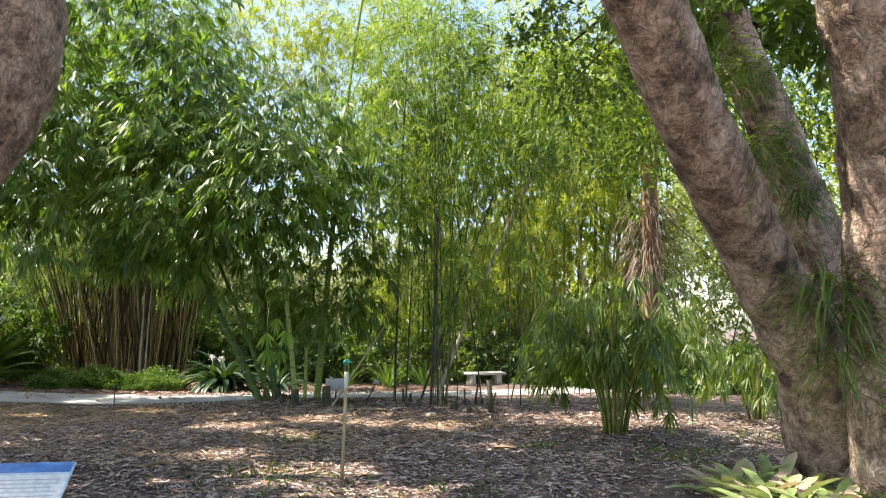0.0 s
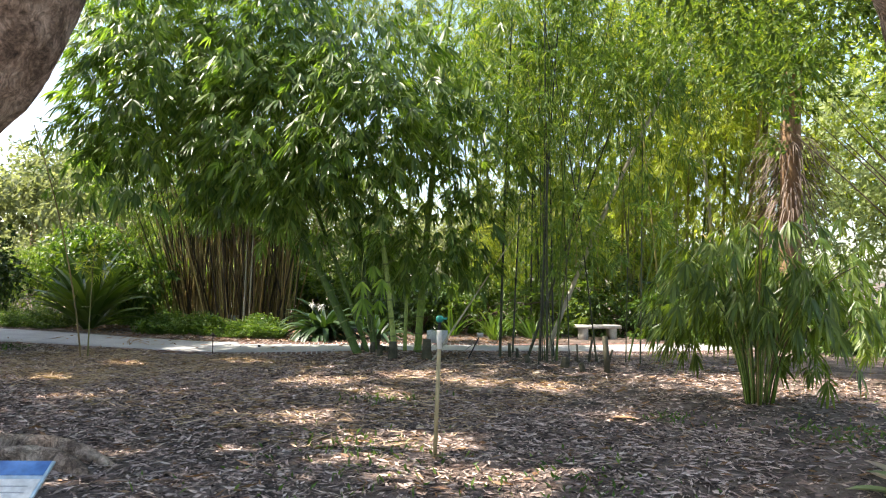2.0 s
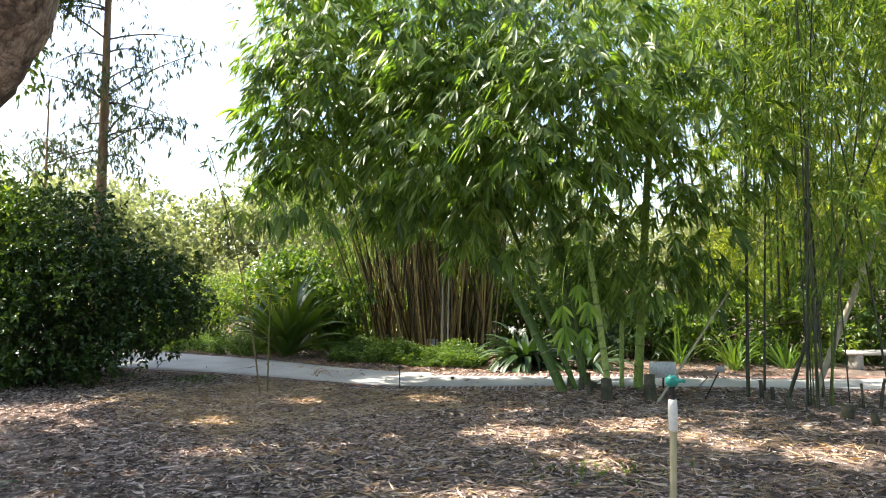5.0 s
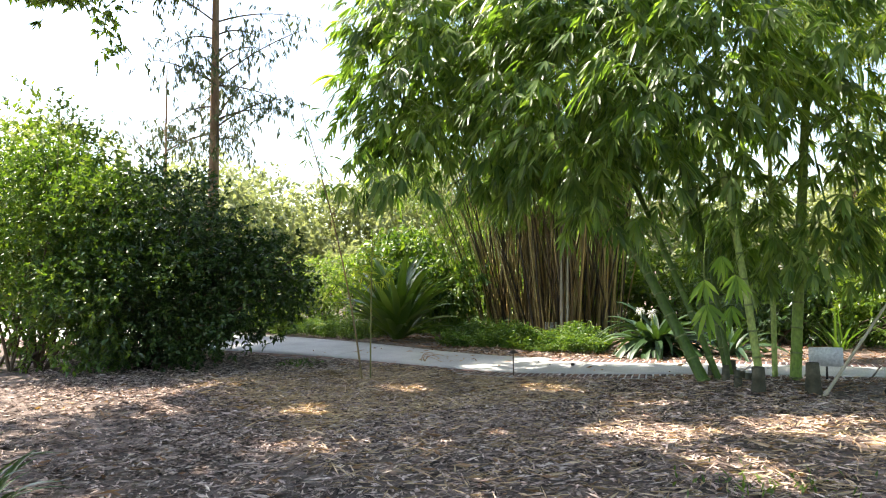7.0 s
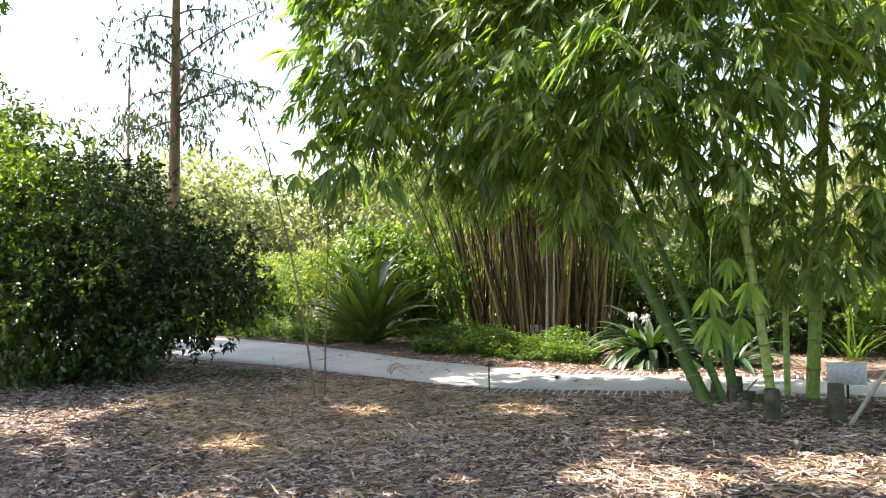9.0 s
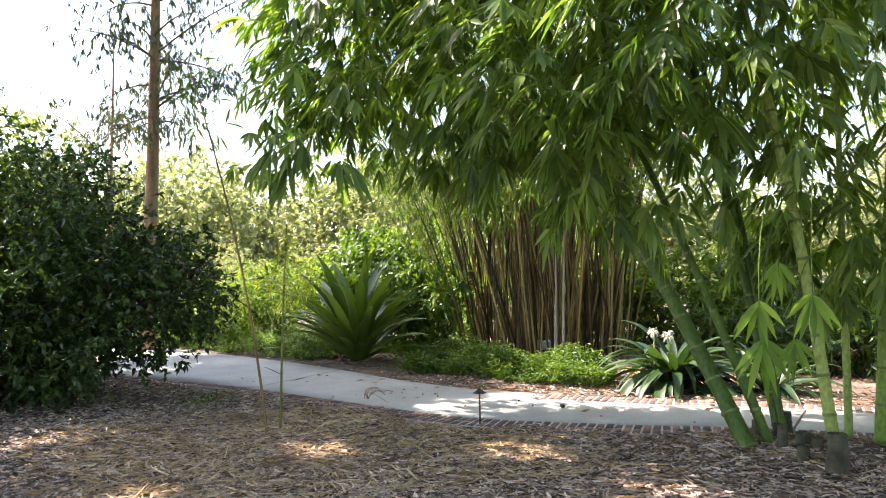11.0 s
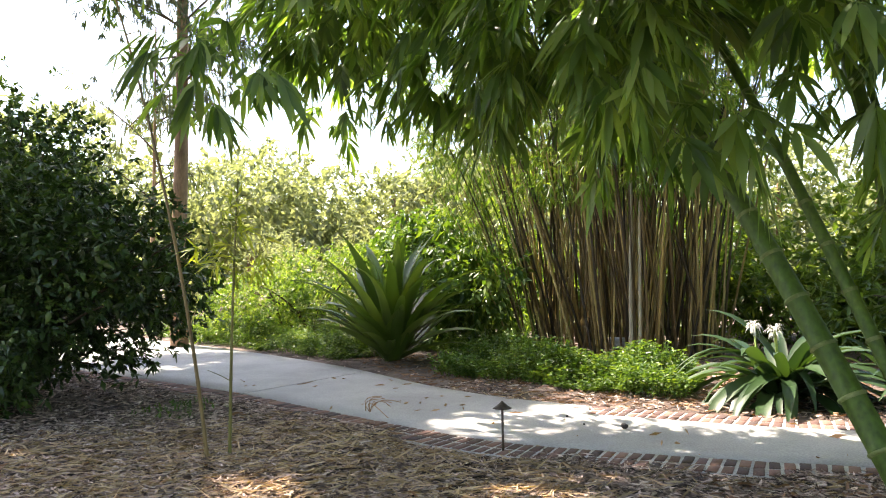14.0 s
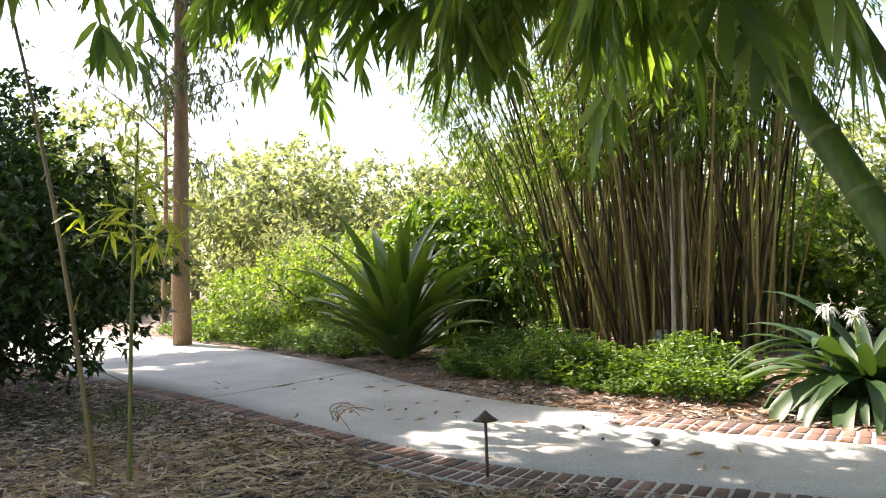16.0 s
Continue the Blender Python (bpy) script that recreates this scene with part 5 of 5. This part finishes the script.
def ground_cover(corners, n, h, label):
    """Leafy low plants over a strip between two lines."""
    g = Geo()
    (ax, ay), (bx, by), (cx, cy), (dx, dy) = corners
    u, v = rng.random(n), rng.random(n)
    P = np.outer((1 - u) * (1 - v), (ax, ay)) + np.outer(u * (1 - v), (bx, by)) + np.outer(u * v, (cx, cy)) + np.outer((1 - u) * v, (dx, dy))
    hh = h * (0.55 + 0.45 * np.sin(P[:, 0] * 3.1) * np.sin(P[:, 1] * 2.3 + 1)) * np.minimum(1, 0.5 + 2 * np.minimum(v, 1 - v)) * rng.uniform(0.75, 1.1, n)
    st = np.column_stack([P, np.zeros(n)])
    tip = np.column_stack([P + rng.normal(0, 0.08, (n, 2)), hh])
    side = np.array([0.004, 0.002, 0])
    o = (np.arange(n) * 4)[:, None]
    g.add(np.stack([st - side, st + side, tip + side, tip - side], 1).reshape(-1, 3), o + np.array([0, 1, 2, 3]))
    for f in np.linspace(0.25, 1.0, 7):
        for k in range(2):
            d = np.column_stack([rng.normal(0, 1, (n, 2)), rng.uniform(0.0, 0.7, n)])
            g.blades(st + (tip - st) * f, d, rng.uniform(0.045, 0.1, n), 0.034, 0.25)
    return tagged(part("ground_cover", g, LEAF_BED), label, "ground cover", kind="stuff")


ground_cover(((-16.0, 11.45), (-12.4, 13.15), (-13.2, 14.2), (-16.6, 12.8)), 1500, 0.62, "bright green leafy ground cover beside the path")
ground_cover(((-28.5, 7.3), (-18.6, 10.7), (-19.3, 12.2), (-29, 9.6)), 2800, 0.7, "green leafy ground cover beside the path")
ground_cover(((-21.0, 12.3), (-16.5, 13.2), (-16.8, 14.4), (-21.5, 13.6)), 900, 0.5, "green undergrowth in front of the bamboo clump")


# ---- distance ----
def far_tree(x, y, h, w):
    t = thing("far_tree", (x, y, 0), "distant green tree with haze painted into its pale leaf colour", "tree", "distant trees")
    part("trunk", limb([(x, y, -0.2), (x + 0.2, y, h * 0.4), (x, y + 0.2, h * 0.7)], [0.3, 0.22, 0.1], 12, 8), BARK_GUM, t, smooth=True)
    bl = [((x + rng.normal(0, w * 0.35), y + rng.normal(0, w * 0.35), h * rng.uniform(0.1, 0.8)), (w * 0.5, w * 0.5, h * 0.22)) for _ in range(9)]
    # air haze comes from the pale leaf colour alone
    leaves_on(t, leafy(bl, 1150, 0.42, 0.22, 0.2, 6, 0.3, 8), LEAF_HAZE_TINT, "crown")


for i in range(30):
    ang = radians(108 + i * 3.3 + rng.uniform(-1, 1))
    dist = rng.uniform(40, 62)
    far_tree(-4 + math.cos(ang) * dist, 6 + math.sin(ang) * dist, rng.uniform(7.0, 11.5), rng.uniform(4.5, 6.5))


# ---- made things ----
def path_light():
    x, y, o = -11.4, 10.42, -0.066
    t = thing("path_light", (x, y, o), "small bronze path light at the brick edging", "lamp")
    g = Geo()
    g.tube([(x, y, o - 0.1), (x, y, o + 0.36)], 0.011, 10)
    part("post", g, BRONZE, t, smooth=True)
    g = Geo()
    g.tube([(x, y, o + s) for s in (0.355, 0.362, 0.385, 0.405, 0.412, 0.425)], [0.055, 0.085, 0.05, 0.028, 0.018, 0.008], 18)
    part("shade", g, BRONZE, t, "low pagoda-shaped shade")


path_light()


def sprinkler():
    x, y = -2.66, 6.09
    t = thing("sprinkler", (x, y, 0), "teal garden sprinkler head on a tall weathered pipe", "sprinkler")
    g = Geo()
    g.tube([(x - 0.03, y, -0.1), (x, y, 0.96)], 0.019, 12)
    part("pipe", g, PVC, t, smooth=True)
    g = Geo()
    g.tube([(x, y, 0.96), (x, y, 0.965), (x, y, 1.1), (x, y, 1.13)], [0.02, 0.025, 0.025, 0.022], 12)
    part("coupling", g, WHITE_PVC, t, "white pipe coupling", smooth=True)
    g = Geo()
    g.tube([(x, y, 1.13), (x, y, 1.2), (x, y, 1.22)], [0.014, 0.014, 0.02], 10)
    part("nozzle", g, BLACK, t)
    g = Geo()
    g.tube([(x, y, 1.2), (x, y, 1.215), (x, y, 1.245), (x, y, 1.26)], [0.02, 0.034, 0.036, 0.02], 12)
    head = part("sprinkler_head", g, TEAL, t, "teal plastic rotating head")
    g = Geo()
    g.box((x + 0.045, y, 1.235), (0.06, 0.02, 0.02), 20, 0.004)
    part("spray_arm", g, TEAL, head)


sprinkler()


def info_sign():
    x, y = -1.83, 1.79
    t = thing("information_sign", (x, y, 0), "tilted pale blue information panel with a white text block", "sign")
    turn = pose(x, y, 0.76, 28, 0, 38)
    w, h = 0.62, 0.46
    for name, mat, c, s in [("panel", SIGN_PALE, (0, 0, 0), (w, h, 0.012)), ("heading", SIGN_BLUE, (0.06, h / 2 - 0.045, 0.0075), (w - 0.14, 0.08, 0.002)), ("picture", SIGN_GREEN, (-w / 2 + 0.07, -0.05, 0.0075), (0.11, 0.32, 0.002)), ("text_block", SIGN_WHITE, (0.08, -0.045, 0.0075), (0.44, 0.34, 0.002))] + [("text_bar", SIGN_INK, (0.08, 0.085 - i * 0.032, 0.0095), (0.38 - 0.06 * (i % 3 == 2), 0.006, 0.002)) for i in range(9)]:
        g = Geo()
        g.box((0, 0, 0), s, 0, 0.001 if s[2] < 0.01 else 0.004)
        me = g.mesh(name, mat)
        host = t if name == "panel" else panel
        ob = part(name, me, None, host)
        ob.matrix_parent_inverse = t.matrix_basis.inverted() if host == t else Matrix()
        ob.matrix_basis = turn if host == t else pose(*c)
        if host == t:
            panel = ob
    g = Geo()
    g.tube([(x, y, -0.1), (x, y, 0.71)], 0.03, 12)
    part("post", g, BLACK, t, smooth=True)


info_sign()

t = thing("white_plant_sign", (-7.85, 13.35, 0), "blank pale plant label on a short stake", "sign")
g = Geo()
g.box((-7.85, 13.35, 0.33), (0.44, 0.012, 0.27), 38, 0.004)
part("plate", g, SIGN_WHITE, t)
g = Geo()
g.box((-7.85, 13.365, 0.12), (0.03, 0.012, 0.4), 38)
part("stake", g, BLACK, t)
t = thing("plant_sign", (-6.7, 13.0, 0), "small dark tilted label on a stake", "sign")
g = Geo()
g.tube([(-6.8, 12.9, -0.05), (-6.62, 13.05, 0.42)], 0.012, 8)
part("stake", g, BLACK, t)
g = Geo()
g.box((-6.6, 13.05, 0.46), (0.13, 0.008, 0.09), 20, 0.003)
part("plate", g, SIGN_INK, t)
t = thing("plant_label", (-16.9, 15.45, 0), "small white striped plant label", "sign")
g = Geo()
g.box((-16.9, 15.45, 0.2), (0.34, 0.01, 0.2), 40, 0.003)
part("plate", g, SIGN_WHITE, t)
for i in range(5):
    g = Geo()
    g.box((-16.895, 15.442, 0.13 + i * 0.034), (0.3, 0.01, 0.012), 40)
    part("text_bar", g, SIGN_INK, t)
g = Geo()
g.box((-16.9, 15.46, 0.03), (0.03, 0.01, 0.3), 40)
part("stake", g, BLACK, t)

BX, BY, TURN = -6.75, 19.1, 47
bench = thing("stone_bench", (BX, BY, 0), "low pale stone bench beside the path", "bench")
g = Geo()
g.box((BX, BY, 0.335), (1.2, 0.40, 0.08), TURN, 0.015)
part("seat", g, STONE, bench)
for off in (-0.4, 0.4):
    g = Geo()
    g.box((BX + off * math.cos(radians(TURN)), BY + off * math.sin(radians(TURN)), 0.127), (0.16, 0.32, 0.345), TURN, 0.02)
    part("support", g, STONE, bench)


def young_culm(x, y, top, r, mat, leaves, label):
    t = thing("young_bamboo", (x, y, 0), label, "bamboo", "young bamboos tied together")
    g = Geo()
    p, rad = noded(bez((x, y, -0.12), ((x * 0.75 + top[0] * 0.25), (y * 0.75 + top[1] * 0.25), top[2] * 0.5), top, 14), r, r * 0.45, 0.22)
    g.tube(p, rad, 8)
    part("culm", g, mat, t, smooth=True)
    for i in np.linspace(len(p) * 0.3, len(p) * 0.85, 5).astype(int):
        twig = Geo()
        way = np.array([rng.normal(0, 0.08), rng.normal(0, 0.1), rng.uniform(0.1, 0.2)])
        twig.tube(bez(p[i], p[i] + way * 0.5, p[i] + way + np.array([0, 0, -0.03]), 5), np.linspace(0.005, 0.002, 5), 5)
        part("side_twig", twig, mat, t)
    f = Geo()
    P = np.array([np.array(l) + rng.normal(0, 0.1, 3) for l in leaves for _ in range(8)])
    sprays(f, f, P, rng.normal(size=P.shape) + np.array([0, 0, 0.1]), 0.2, 0.03, 6, 0.2, 0.7, 0.25, 0.05, 0.002)
    part("leaves", f, LEAF_YELLOW_SUN if len(leaves) > 2 else LEAF_BAMBOO, t)


young_culm(-12.05, 8.02, (-12.5, 7.24, 4.2), 0.017, CULM_BROWN, [(-12.4, 7.45, 3.5), (-12.5, 7.28, 4.1)], "tall thin leaning young bamboo culm")
young_culm(-12.17, 8.2, (-12.2, 8.3, 2.35), 0.016, CULM_YELLOW, [(-12.2, 8.28, 1.75), (-12.2, 8.28, 1.9), (-12.25, 8.3, 1.6)], "short young bamboo with yellow-green leaves")
g = Geo()
g.tube(bez((-12.13, 8.0, 0.92), (-12.15, 8.1, 0.915), (-12.19, 8.23, 0.92), 5), 0.004, 6)
tagged(part("twine", g, TWINE), "pale twine tying two young bamboos", "twine")

g = Geo()
for _ in range(7):
    a = np.array([-13.3, 9.75, 0.03])
    g.tube(bez(a + rng.normal(0, 0.02, 3) * [1, 1, 0], a + np.array([rng.normal(0.05, 0.1), rng.normal(0, 0.1), 0.2]), a + np.array([rng.normal(0.25, 0.3), rng.normal(0.1, 0.3), rng.uniform(0.02, 0.2)]), 6), 0.004, 5)
tagged(part("dry_twig", g, DRY_LEAF), "dry branching twig lying on the path edge", "twig")
for x, y, r in ((-11.55, 11.78, 0.035), (-12.3, 11.6, 0.015), (-11.9, 11.55, 0.012)):
    g = Geo()
    z = 0.012 + dip(x, y)
    g.tube([(x + a * r, y, z + b * r) for a, b in ((-1, 0.5), (-0.7, 0.7), (0, 0.8), (0.8, 0.7), (1.1, 0.5))], np.array([0.3, 0.75, 0.8, 0.65, 0.2]) * r, 9, 0.3, 30)
    tagged(part("pine_cone", g, CONE), "small dark cone lying on the path", "cone", "cones on the path")
g = Geo()
g.straps([(-2.1, 8.8, 0.03)], [(1, 0.5, 0.15)], 0.34, 0.16, 0.5, 6)
tagged(part("large_dry_leaf", g, DRY_LEAF), "large curled orange-brown dead leaf", "leaf")


def bromeliad(x, y, z, s, label):
    t = thing("bromeliad", (x, y, z), label, "plant", "bromeliads under the tree")
    for i in range(13):
        g = Geo()
        a = i * 2.4
        el = rng.uniform(0.4, 1.4)
        g.straps([(math.cos(a) * 0.02, math.sin(a) * 0.02, 0)], [(math.cos(a), math.sin(a), el)], s * rng.uniform(0.75, 1.1), 0.09 * s / 0.5, 0.9, 7, 0.25, True)
        part("leaf", g, LEAF_BROM, t, smooth=True).matrix_parent_inverse = Matrix()


for i in range(30):
    bromeliad(1.0 + rng.uniform(0, 1.8), 5.9 + rng.uniform(0, 1.5), rng.uniform(0, 0.08), rng.uniform(0.42, 0.7), "pink and green bromeliad rosette under the tree")

# ---- edging bricks, last ----
def lay_bricks(inner, outer, near_side):
    """Two courses of pavers laid across the edge; those by the walk are single parts, the rest are joined."""
    mid = (inner + outer) / 2
    seg = np.linalg.norm(np.diff(mid, axis=0), axis=1)
    cum = np.concatenate([[0], np.cumsum(seg)])
    shared = []
    for k in range(3):
        g = Geo()
        g.box((0, 0, 0), (0.08, 0.19, 0.06), 0, 0.006)
        shared.append(g.mesh("brick", BRICK))
    rest = Geo()
    s = 6.0
    while s < cum[-1] - 0.1:
        p = np.array([np.interp(s, cum, mid[:, i]) for i in range(2)])
        p2 = np.array([np.interp(s + 0.05, cum, mid[:, i]) for i in range(2)])
        d = unit(p2 - p)
        nrm = np.array([-d[1], d[0]])
        ang = math.degrees(math.atan2(d[1], d[0]))
        if not near_side and p[0] < -12.7:
            s += 0.106
            continue
        for c in (-0.108, 0.108):
            q = p + nrm * c
            z = -0.016 + dip(q[0], q[1]) + rng.normal(0, 0.002)
            a = ang + rng.normal(0, 1.2)
            if near_side and -14.5 < q[0] < -8.9 or (not near_side and -13.2 < q[0] < -10.9):
                part("brick", shared[rng.integers(3)], None, pavement, at=pavement.matrix_basis.inverted() @ pose(q[0], q[1], z, rng.normal(0, 0.6), rng.normal(0, 0.6), a)).matrix_parent_inverse = Matrix()
            else:
                rest.box((q[0], q[1], z), (0.08, 0.19, 0.06), a, 0.006)
        s += 0.106
    return rest


for inner, outer, side in ((IN_NEAR, NEAR, True), (IN_FAR, FAR, False)):
    part("far_bricks", lay_bricks(inner, outer, side), BRICK_FAR, pavement, kind="stuff")
